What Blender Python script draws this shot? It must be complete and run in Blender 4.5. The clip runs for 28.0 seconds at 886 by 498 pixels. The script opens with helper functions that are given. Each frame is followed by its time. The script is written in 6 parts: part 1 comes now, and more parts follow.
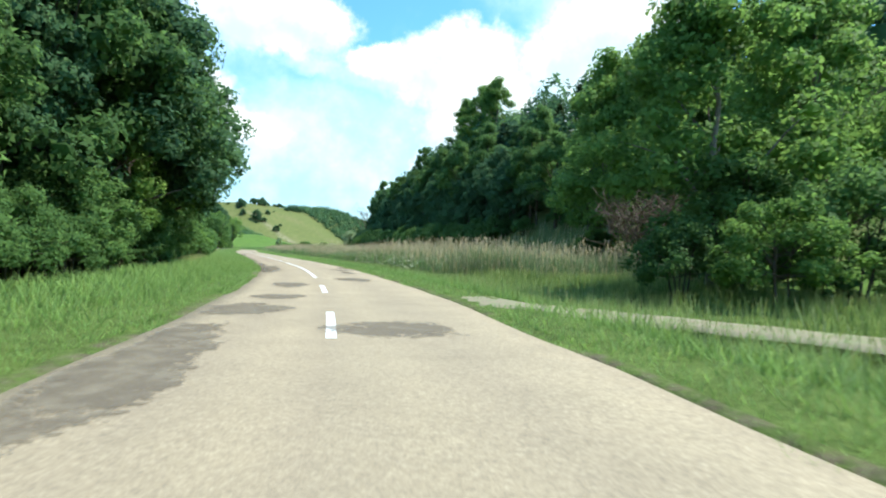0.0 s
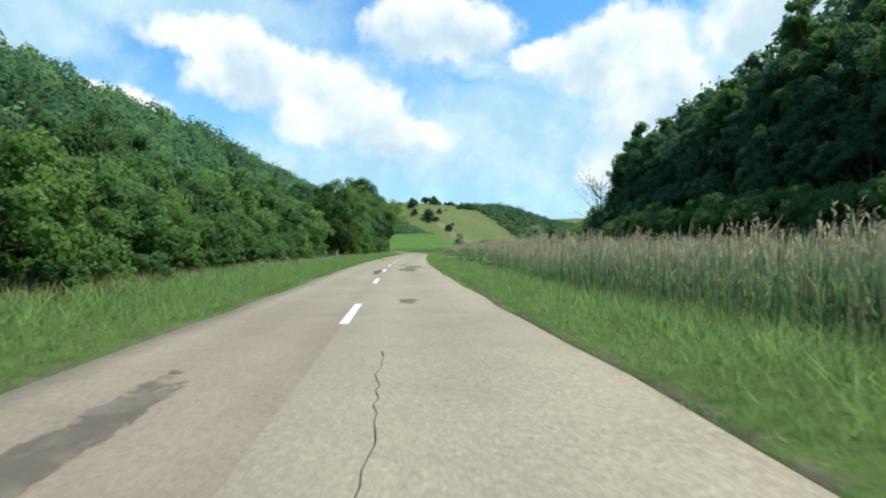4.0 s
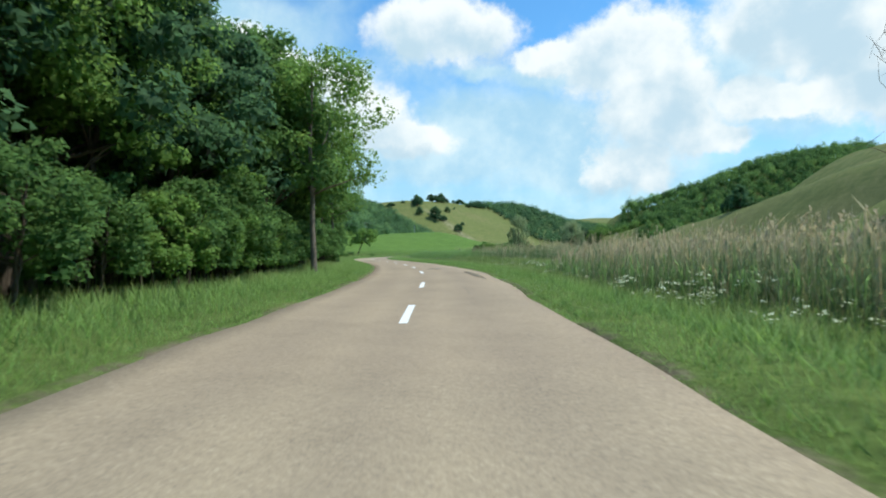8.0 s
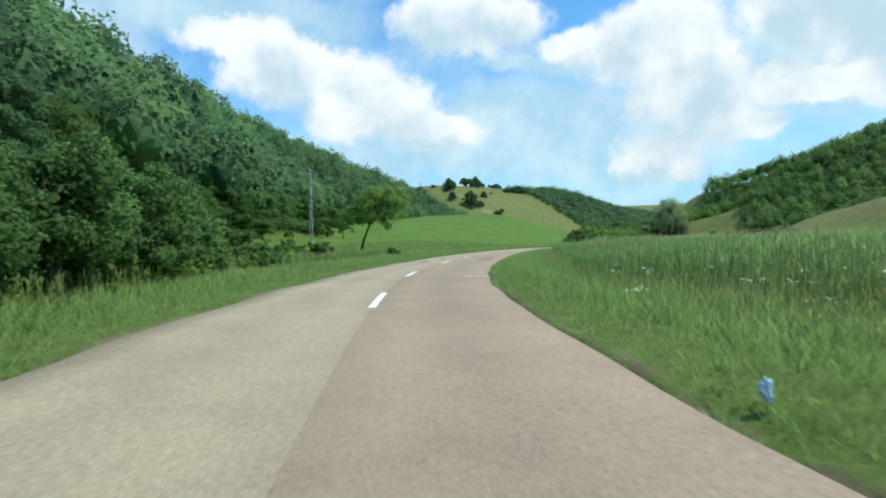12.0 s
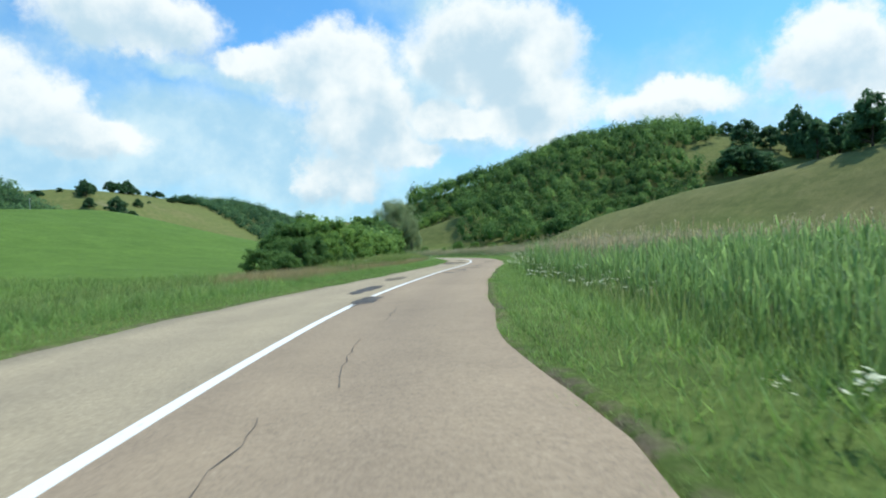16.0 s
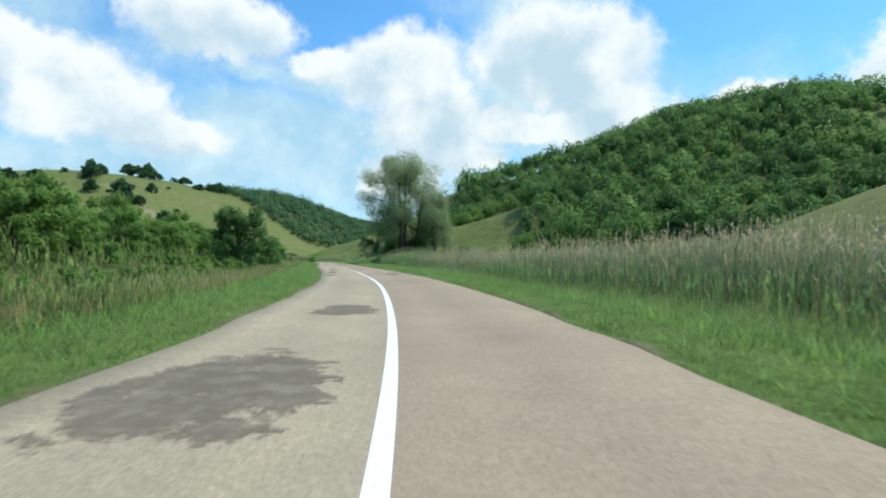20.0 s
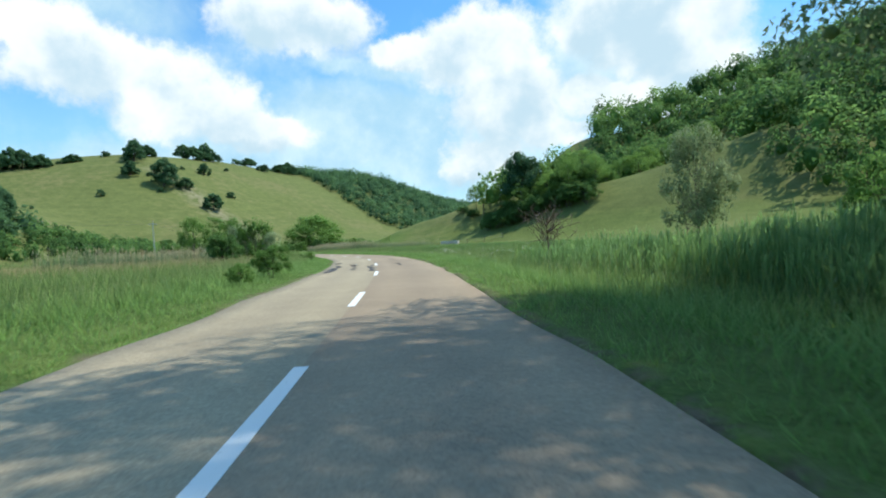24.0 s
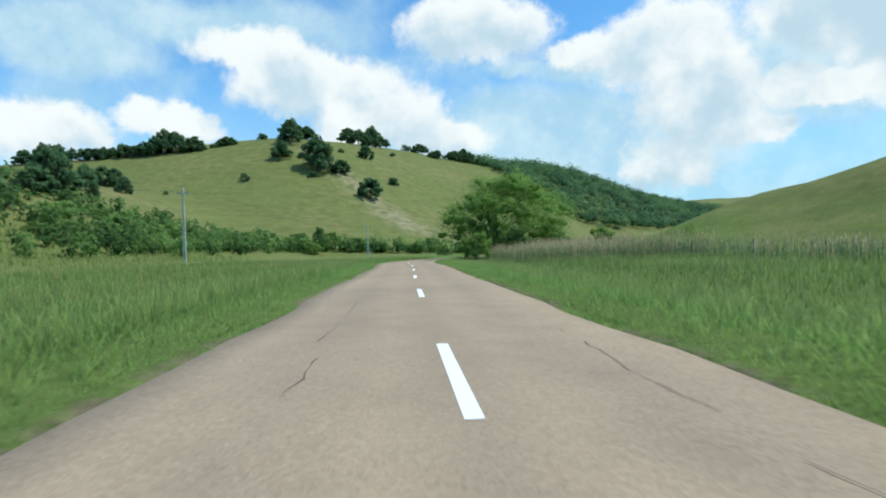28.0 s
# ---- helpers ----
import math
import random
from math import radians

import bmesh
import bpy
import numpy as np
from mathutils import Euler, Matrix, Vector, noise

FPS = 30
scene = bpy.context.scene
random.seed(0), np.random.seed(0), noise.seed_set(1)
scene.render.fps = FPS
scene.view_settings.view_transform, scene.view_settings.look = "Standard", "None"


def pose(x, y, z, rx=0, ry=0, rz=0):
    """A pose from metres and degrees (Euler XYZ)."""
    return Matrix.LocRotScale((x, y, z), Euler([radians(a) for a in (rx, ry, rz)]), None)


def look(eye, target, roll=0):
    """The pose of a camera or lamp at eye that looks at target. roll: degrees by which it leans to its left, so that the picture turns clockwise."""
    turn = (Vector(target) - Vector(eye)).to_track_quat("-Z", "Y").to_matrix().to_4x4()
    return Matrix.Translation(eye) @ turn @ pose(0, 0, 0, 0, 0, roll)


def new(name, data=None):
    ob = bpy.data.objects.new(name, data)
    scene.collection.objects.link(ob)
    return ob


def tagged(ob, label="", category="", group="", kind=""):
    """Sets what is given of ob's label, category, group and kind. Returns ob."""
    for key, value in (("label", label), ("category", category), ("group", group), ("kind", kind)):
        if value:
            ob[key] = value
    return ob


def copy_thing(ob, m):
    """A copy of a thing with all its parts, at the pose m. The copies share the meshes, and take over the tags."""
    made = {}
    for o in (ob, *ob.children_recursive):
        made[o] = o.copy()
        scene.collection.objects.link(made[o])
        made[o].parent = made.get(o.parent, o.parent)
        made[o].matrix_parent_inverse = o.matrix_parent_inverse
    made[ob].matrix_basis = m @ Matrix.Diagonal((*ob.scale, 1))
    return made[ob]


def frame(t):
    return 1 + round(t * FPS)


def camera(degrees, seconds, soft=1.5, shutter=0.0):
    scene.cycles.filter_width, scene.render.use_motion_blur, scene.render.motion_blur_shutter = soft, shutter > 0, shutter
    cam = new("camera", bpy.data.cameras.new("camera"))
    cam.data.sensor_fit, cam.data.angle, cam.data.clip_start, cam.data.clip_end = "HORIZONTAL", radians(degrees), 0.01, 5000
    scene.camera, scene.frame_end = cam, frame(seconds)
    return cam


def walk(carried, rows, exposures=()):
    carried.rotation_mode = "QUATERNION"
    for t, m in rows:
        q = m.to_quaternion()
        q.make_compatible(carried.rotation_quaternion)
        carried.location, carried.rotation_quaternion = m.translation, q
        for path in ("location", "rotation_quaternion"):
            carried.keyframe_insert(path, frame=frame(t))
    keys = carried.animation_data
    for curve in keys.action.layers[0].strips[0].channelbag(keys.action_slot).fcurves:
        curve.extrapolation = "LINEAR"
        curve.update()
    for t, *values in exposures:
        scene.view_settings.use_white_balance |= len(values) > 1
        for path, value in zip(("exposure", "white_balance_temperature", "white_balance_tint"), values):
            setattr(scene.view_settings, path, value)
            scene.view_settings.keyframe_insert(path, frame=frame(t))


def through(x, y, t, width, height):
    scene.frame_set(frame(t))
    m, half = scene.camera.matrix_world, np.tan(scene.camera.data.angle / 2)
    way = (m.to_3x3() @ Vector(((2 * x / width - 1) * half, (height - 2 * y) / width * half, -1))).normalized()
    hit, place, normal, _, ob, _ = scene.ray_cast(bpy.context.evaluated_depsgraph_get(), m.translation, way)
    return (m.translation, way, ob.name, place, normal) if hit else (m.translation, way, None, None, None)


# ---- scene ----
cam = camera(74.49, 28.0, soft=2.0, shutter=0.06)
# seconds, x, y, z, heading, pitch, lean
DRIVE = [
    (0, 0.00, 0.00, 1.20, 12.12, 0.39, -1.72), (0.5, -4.40, 12.69, 1.20, 19.02, 0.36, -1.06),
    (1, -10.20, 24.87, 1.20, 24.82, 0.25, -0.57), (1.5, -16.93, 36.63, 1.20, 27.67, 0.24, -0.04),
    (2, -24.11, 48.18, 1.20, 28.95, -0.03, 0.32), (2.5, -31.52, 59.66, 1.20, 29.67, 0.16, -0.02),
    (3, -38.97, 71.17, 1.20, 29.05, 0.19, -0.22), (3.5, -46.29, 82.76, 1.20, 28.48, -0.14, 0.04),
    (4, -53.54, 94.32, 1.20, 28.57, -0.03, 0.17), (4.5, -60.77, 105.82, 1.20, 28.70, 0.04, 0.30),
    (5, -67.97, 117.27, 1.20, 28.50, -0.04, 0.53), (5.5, -75.04, 128.71, 1.20, 27.83, -0.18, 0.84),
    (6, -81.90, 140.21, 1.20, 26.81, 0.10, 1.12), (6.5, -88.65, 151.70, 1.20, 26.99, -0.17, 1.58),
    (7, -95.40, 163.11, 1.20, 27.12, -0.15, 2.11), (7.5, -102.20, 174.42, 1.20, 27.84, 0.14, 1.86),
    (8, -109.20, 185.61, 1.20, 29.09, 0.27, 0.70), (8.5, -116.42, 196.72, 1.20, 29.90, 0.34, -0.78),
    (9, -123.82, 207.80, 1.20, 30.51, -0.01, -1.58), (9.5, -131.39, 218.82, 1.20, 31.36, 0.38, -1.87),
    (10, -139.20, 229.75, 1.20, 32.65, -0.15, -1.38), (10.5, -147.29, 240.56, 1.20, 33.85, -0.39, -1.20),
    (11, -155.58, 251.28, 1.20, 34.53, 0.10, -0.86), (11.5, -163.93, 262.04, 1.20, 34.02, -0.72, 0.47),
    (12, -172.01, 272.99, 1.20, 31.74, -0.55, 1.19), (12.5, -179.39, 284.37, 1.20, 27.06, -0.22, 1.52),
    (13, -185.82, 296.24, 1.20, 22.81, 0.19, 1.08), (13.5, -191.44, 308.46, 1.20, 19.44, 0.12, 0.21),
    (14, -196.32, 320.92, 1.20, 16.30, 0.12, 0.07), (14.5, -200.52, 333.58, 1.20, 13.27, 0.09, 0.49),
    (15, -204.00, 346.40, 1.20, 10.09, 0.02, 1.28), (15.5, -206.70, 359.34, 1.20, 6.32, -0.03, 2.14),
    (16, -208.39, 372.44, 1.20, 1.36, 0.33, 2.43), (16.5, -208.92, 385.68, 1.20, -3.90, 0.85, 1.10),
    (17, -208.40, 398.96, 1.20, -7.68, 0.48, 0.64), (17.5, -207.22, 412.25, 1.20, -9.50, 0.75, 1.41),
    (18, -206.10, 425.57, 1.20, -7.19, 0.64, 1.93), (18.5, -205.53, 438.97, 1.20, -4.78, 0.92, 1.76),
    (19, -205.67, 452.48, 1.20, -1.11, 0.90, 1.33), (19.5, -206.68, 466.18, 1.20, 2.41, 0.86, 1.13),
    (20, -208.73, 480.03, 1.20, 7.35, 0.81, 0.36), (20.5, -211.87, 493.94, 1.20, 10.98, 0.72, -0.21),
    (21, -215.77, 507.94, 1.20, 13.08, 0.32, -0.27), (21.5, -220.03, 521.78, 1.20, 14.01, 0.33, 0.23),
    (22, -224.38, 535.20, 1.20, 14.88, 0.25, 0.62), (22.5, -228.77, 548.21, 1.20, 15.33, 0.19, 1.17),
    (23, -233.09, 560.86, 1.20, 15.32, 0.09, 1.96), (23.5, -237.28, 573.15, 1.20, 15.23, -0.22, 2.82),
    (24, -241.40, 585.08, 1.20, 15.75, -0.81, 3.06), (24.5, -245.61, 596.90, 1.20, 16.43, -1.68, 2.62),
    (25, -250.34, 608.74, 1.20, 19.99, -1.05, 2.18), (25.5, -255.87, 620.48, 1.20, 23.39, -0.33, 1.07),
    (26, -262.22, 632.03, 1.20, 27.09, 0.17, 0.43), (26.5, -269.33, 643.39, 1.20, 29.91, 0.18, -0.16),
    (27, -277.02, 654.63, 1.20, 31.80, -0.02, 0.53), (27.5, -285.09, 665.87, 1.20, 32.47, 0.51, 1.69),
    (28, -293.70, 677.66, 1.20, 32.73, 0.16, 1.68),
]
walk(cam, [(t, pose(x, y, z, 90 + pitch, lean, heading)) for t, x, y, z, heading, pitch, lean in DRIVE],
     [(0, 0.7, 6500, 6), (1.0, 0.35, 6500, 6), (3, 0.15, 6500, 6), (6, 0.1, 6500, 6), (13, 0.05, 6500, 6), (22, 0.05, 6500, 6), (24, 0.15, 6500, 6), (26, 0.05, 6500, 6), (28, 0.0, 6500, 6)])

# ---- daylight ----
SUN_TURN, SUN_HEIGHT = 60.0, 61.0
sun = new("sun", bpy.data.lights.new("sun", "SUN"))
sun.data.energy, sun.data.angle, sun.data.color = 3.7, radians(0.6), (1.0, 0.96, 0.88)
to_sun = Vector((math.sin(radians(SUN_TURN)) * math.cos(radians(SUN_HEIGHT)),
                 math.cos(radians(SUN_TURN)) * math.cos(radians(SUN_HEIGHT)), math.sin(radians(SUN_HEIGHT))))
sun.matrix_world = look(to_sun * 300, (0, 0, 0))
scene.view_settings.exposure = 0.0

# cumulus and veil clouds: bearing, height, half width, half height, in degrees
CUMULUS = [(10.6, 17.8, 6.0, 3.6), (8.4, 12.6, 5.0, 4.6), (-0.5, 12.6, 4.5, 1.7), (33.0, 11.2, 4.6, 1.7), (-4.3, 18.8, 8.3, 4.4), (-7.6, 13.6, 5.6, 3.3),
           (-20.7, 12.9, 6.0, 1.6), (-33.1, 15.0, 5.0, 3.0), (-40.0, 11.7, 6.6, 2.8), (50.2, 18.1, 4.8, 2.1),
           (44.5, 15.9, 8.1, 2.7), (38.7, 13.4, 6.1, 2.8), (28.4, 20.8, 6.7, 2.8), (17.7, 18.0, 4.3, 1.5),
           (11.0, 7.3, 3.6, 1.8), (67.6, 10.6, 5.0, 2.2), (57.6, 11.8, 5.0, 1.5),
           (4.0, 9.5, 3.0, 1.4)]
VEIL = [(18.7, 16.7, 5.0, 1.7), (24.7, 12.4, 9.0, 3.0), (20.1, 9.0, 7.0, 2.4), (-2.2, 23.1, 5.0, 1.4), (65.5, 18.2, 6.5, 1.9),
        (53.8, 20.5, 13.1, 2.5), (64.2, 17.0, 5.9, 2.3), (24.7, 17.1, 2.8, 1.1), (33.0, 9.0, 14.0, 3.0), (0.0, 14.0, 14.0, 6.0), (19.0, 11.5, 10.0, 4.0), (40.0, 8.0, 12.0, 3.0), (14.0, 7.0, 12.0, 3.0)]


def make_world():
    world = bpy.data.worlds.new("sky")
    scene.world = world
    world.use_nodes = True
    nt = world.node_tree
    nt.nodes.clear()
    link = nt.links.new

    def node(kind, **kw):
        n = nt.nodes.new(kind)
        for k, val in kw.items():
            if k == "operation":
                n.operation = val
        return n

    def math_node(op, a, b=None, c=None, clamp=False):
        n = nt.nodes.new("ShaderNodeMath")
        n.operation, n.use_clamp = op, clamp
        for i, val in enumerate((a, b, c)):
            if val is None:
                continue
            if isinstance(val, (int, float)):
                n.inputs[i].default_value = val
            else:
                link(val, n.inputs[i])
        return n.outputs[0]

    def vec_node(op, a, b):
        n = nt.nodes.new("ShaderNodeVectorMath")
        n.operation = op
        for i, val in enumerate((a, b)):
            if isinstance(val, tuple):
                n.inputs[i].default_value = val
            elif val is not None:
                link(val, n.inputs[i])
        return n.outputs["Value"] if op == "LENGTH" else n.outputs[0]

    def noise_node(vector, scale, detail, rough):
        n = nt.nodes.new("ShaderNodeTexNoise")
        n.inputs["Scale"].default_value, n.inputs["Detail"].default_value = scale, detail
        n.inputs["Roughness"].default_value = rough
        link(vector, n.inputs["Vector"])
        return n

    def smooth(value, low, high):
        n = nt.nodes.new("ShaderNodeMapRange")
        n.interpolation_type = "SMOOTHSTEP"
        n.inputs["From Min"].default_value, n.inputs["From Max"].default_value = low, high
        link(value, n.inputs["Value"])
        return n.outputs[0]

    sky = nt.nodes.new("ShaderNodeTexSky")
    sky.sky_type, sky.sun_disc = "NISHITA", False
    sky.sun_elevation, sky.sun_rotation = radians(SUN_HEIGHT), radians(SUN_TURN)
    sky.air_density, sky.dust_density, sky.ozone_density = 1.0, 0.6, 1.6
    way = nt.nodes.new("ShaderNodeTexCoord").outputs["Generated"]
    split = nt.nodes.new("ShaderNodeSeparateXYZ")
    link(way, split.inputs[0])
    x, y, z = split.outputs
    bearing = math_node("DEGREES", math_node("ARCTAN2", math_node("MULTIPLY", x, -1.0), y))
    height = math_node("DEGREES", math_node("ARCSINE", z))
    join = nt.nodes.new("ShaderNodeCombineXYZ")
    link(bearing, join.inputs[0]), link(height, join.inputs[1])
    wobble = noise_node(way, 9.0, 6.0, 0.62)
    shift = vec_node("MULTIPLY", vec_node("SUBTRACT", wobble.outputs["Color"], (0.5, 0.5, 0.5)), (7.0, 5.5, 0.0))
    place = vec_node("ADD", join.outputs[0], shift)

    def cover(blobs, where):
        best = None
        for a, e, w, h in blobs:
            far = vec_node("LENGTH", vec_node("MULTIPLY", vec_node("SUBTRACT", where, (a, e, 0.0)), (1 / w, 1 / h, 0.0)), None)
            if best is None:
                best = far
            else:
                n = nt.nodes.new("ShaderNodeMath")
                n.operation = "SMOOTH_MIN"
                n.inputs[2].default_value = 0.25
                link(best, n.inputs[0]), link(far, n.inputs[1])
                best = n.outputs[0]
        return best

    def tinted(fac, a, b):
        n = nt.nodes.new("ShaderNodeMix")
        n.data_type = "RGBA"
        for socket, val in ((n.inputs["Factor"], fac), (n.inputs["A"], a), (n.inputs["B"], b)):
            if isinstance(val, tuple):
                socket.default_value = (*val, 1.0)
            else:
                link(val, socket)
        return n.outputs["Result"]

    fine = noise_node(way, 24.0, 9.0, 0.62).outputs["Fac"]
    wide = noise_node(way, 3.4, 7.0, 0.58).outputs["Fac"]
    ragged = math_node("MULTIPLY", math_node("SUBTRACT", fine, 0.5), 0.95)
    heap = smooth(math_node("SUBTRACT", cover(CUMULUS, place), ragged), 1.32, 0.80)
    above = smooth(math_node("SUBTRACT", cover(CUMULUS, vec_node("ADD", place, (-0.5, 2.2, 0.0))), ragged), 1.5, 0.55)
    veil = math_node("MULTIPLY", smooth(math_node("SUBTRACT", cover(VEIL, place), math_node("MULTIPLY", math_node("SUBTRACT", wide, 0.5), 1.8)), 1.6, 0.4), 0.93)
    stray = math_node("MULTIPLY", smooth(wide, 0.44, 0.70), 0.8)
    low = math_node("MULTIPLY", smooth(height, 19.0, 2.0), 0.8)
    haze = math_node("MAXIMUM", veil, math_node("MAXIMUM", stray, low))
    bright = nt.nodes.new("ShaderNodeMix")
    bright.data_type, bright.blend_type = "RGBA", "MULTIPLY"
    bright.inputs["Factor"].default_value, bright.inputs["B"].default_value = 1.0, (0.86, 1.62, 2.05, 1.0)
    link(sky.outputs[0], bright.inputs["A"])
    # thin veils, then cumulus with sunlit tops and blue-grey bases
    thin = tinted(smooth(noise_node(way, 11.0, 6.0, 0.6).outputs["Fac"], 0.35, 0.7), (4.3, 6.8, 8.7), (6.6, 8.5, 9.5))
    under = tinted(haze, bright.outputs["Result"], thin)
    shade = math_node("MULTIPLY", above, smooth(noise_node(way, 10.0, 5.0, 0.5).outputs["Fac"], 0.68, 0.36))
    mass = tinted(math_node("MULTIPLY", shade, 1.0), (9.5, 9.9, 10.1), (5.4, 7.1, 8.4))
    final = tinted(math_node("MULTIPLY", heap, 0.97), under, mass)
    back = nt.nodes.new("ShaderNodeBackground")
    back.inputs["Strength"].default_value = 0.10
    link(final, back.inputs["Color"])
    out = nt.nodes.new("ShaderNodeOutputWorld")
    link(back.outputs[0], out.inputs["Surface"])


make_world()


# ---- materials ----
class Paint:
    """A node material under construction."""

    def __init__(self, name, rough=0.8, metal=0.0, spec=0.3):
        self.mat = bpy.data.materials.new(name)
        self.mat.use_nodes = True
        self.nt = self.mat.node_tree
        self.bsdf = self.nt.nodes["Principled BSDF"]
        self.bsdf.inputs["Roughness"].default_value = rough
        self.bsdf.inputs["Metallic"].default_value = metal
        self.bsdf.inputs["Specular IOR Level"].default_value = spec
        self.place = self.nt.nodes.new("ShaderNodeTexCoord").outputs["Object"]

    def link(self, a, b):
        self.nt.links.new(a, b)

    def world_place(self):
        geo = self.nt.nodes.new("ShaderNodeNewGeometry")
        self.place = geo.outputs["Position"]
        return self

    def noise(self, scale, detail=5.0, rough=0.6, stretch=None):
        n = self.nt.nodes.new("ShaderNodeTexNoise")
        n.inputs["Scale"].default_value, n.inputs["Detail"].default_value = scale, detail
        n.inputs["Roughness"].default_value = rough
        src = self.place
        if stretch:
            m = self.nt.nodes.new("ShaderNodeVectorMath")
            m.operation = "MULTIPLY"
            m.inputs[1].default_value = stretch
            self.link(src, m.inputs[0])
            src = m.outputs[0]
        self.link(src, n.inputs["Vector"])
        return n.outputs["Fac"]

    def attr(self, name):
        n = self.nt.nodes.new("ShaderNodeAttribute")
        n.attribute_name = name
        return n.outputs["Fac"]

    def island(self):
        return self.nt.nodes.new("ShaderNodeNewGeometry").outputs["Random Per Island"]

    def each(self):
        return self.nt.nodes.new("ShaderNodeObjectInfo").outputs["Random"]

    def calc(self, op, a, b=None, clamp=False):
        n = self.nt.nodes.new("ShaderNodeMath")
        n.operation, n.use_clamp = op, clamp
        for i, val in enumerate((a, b)):
            if val is None:
                continue
            if isinstance(val, (int, float)):
                n.inputs[i].default_value = val
            else:
                self.link(val, n.inputs[i])
        return n.outputs[0]

    def ramp(self, fac, stops):
        n = self.nt.nodes.new("ShaderNodeValToRGB")
        e = n.color_ramp.elements
        while len(e) < len(stops):
            e.new(0.5)
        for el, (pos, col) in zip(e, stops):
            el.position, el.color = pos, (*col, 1.0)
        self.link(fac, n.inputs[0])
        return n.outputs[0]

    def span(self, fac, low, high):
        n = self.nt.nodes.new("ShaderNodeMapRange")
        n.interpolation_type = "SMOOTHSTEP"
        n.inputs["From Min"].default_value, n.inputs["From Max"].default_value = low, high
        self.link(fac, n.inputs["Value"])
        return n.outputs[0]

    def blend(self, fac, a, b, mode="MIX"):
        n = self.nt.nodes.new("ShaderNodeMix")
        n.data_type, n.blend_type = "RGBA", mode
        for socket, val in ((n.inputs["Factor"], fac), (n.inputs["A"], a), (n.inputs["B"], b)):
            if isinstance(val, (int, float)):
                socket.default_value = val
            elif isinstance(val, tuple):
                socket.default_value = (*val, 1.0)
            else:
                self.link(val, socket)
        return n.outputs["Result"]

    def colour(self, socket):
        self.link(socket, self.bsdf.inputs["Base Color"])
        return self

    def bump(self, fac, depth, strength=0.6):
        n = self.nt.nodes.new("ShaderNodeBump")
        n.inputs["Distance"].default_value, n.inputs["Strength"].default_value = depth, strength
        self.link(fac, n.inputs["Height"])
        self.link(n.outputs[0], self.bsdf.inputs["Normal"])
        return self

    def glow_through(self, socket, amount):
        """Thin leaves let light through."""
        t = self.nt.nodes.new("ShaderNodeBsdfTranslucent")
        self.link(socket, t.inputs["Color"])
        m = self.nt.nodes.new("ShaderNodeMixShader")
        m.inputs[0].default_value = amount
        self.link(self.bsdf.outputs[0], m.inputs[1]), self.link(t.outputs[0], m.inputs[2])
        out = [n for n in self.nt.nodes if n.type == "OUTPUT_MATERIAL"][0]
        self.link(m.outputs[0], out.inputs["Surface"])
        return self


def leaf_paint(name, dark, mid, light, through=0.35, rough=0.6):
    p = Paint(name, rough=rough, spec=0.08)
    mixed = p.calc("ADD", p.calc("MULTIPLY", p.island(), 0.36), p.calc("MULTIPLY", p.each(), 0.30))
    mixed = p.calc("ADD", mixed, p.calc("MULTIPLY", p.attr("crown_tone"), 0.40))
    p.world_place()
    mixed = p.calc("ADD", p.calc("MULTIPLY", mixed, 0.8), p.calc("MULTIPLY", p.noise(0.35, 3.0), 0.3))
    col = p.ramp(mixed, [(0.12, dark), (0.5, mid), (0.88, light)])
    p.colour(col)
    # a crown takes the light as a rounded mass, with the leaves' own tilt on top
    way = p.nt.nodes.new("ShaderNodeAttribute")
    way.attribute_name = "outward"
    turn = p.nt.nodes.new("ShaderNodeVectorTransform")
    turn.vector_type, turn.convert_from, turn.convert_to = "NORMAL", "OBJECT", "WORLD"
    p.link(way.outputs["Vector"], turn.inputs[0])
    geo = p.nt.nodes.new("ShaderNodeNewGeometry")
    soft = p.nt.nodes.new("ShaderNodeMix")
    soft.data_type = "VECTOR"
    soft.inputs["Factor"].default_value = 0.62
    p.link(geo.outputs["Normal"], soft.inputs[4])
    p.link(turn.outputs[0], soft.inputs[5])
    p.link(soft.outputs[1], p.bsdf.inputs["Normal"])
    p.glow_through(col, through)
    return p.mat


def bark_paint(name, a, b):
    p = Paint(name, rough=0.9, spec=0.15)
    grain = p.noise(9.0, 6.0, 0.65, (3.0, 3.0, 0.5))
    p.colour(p.ramp(grain, [(0.3, a), (0.7, b)]))
    p.bump(grain, 0.03, 0.8)
    return p.mat


def plain_paint(name, a, b, scale=6.0, rough=0.7, metal=0.0, depth=0.004):
    p = Paint(name, rough=rough, metal=metal)
    n = p.noise(scale, 6.0)
    p.colour(p.ramp(n, [(0.3, a), (0.7, b)]))
    p.bump(n, depth, 0.5)
    return p.mat


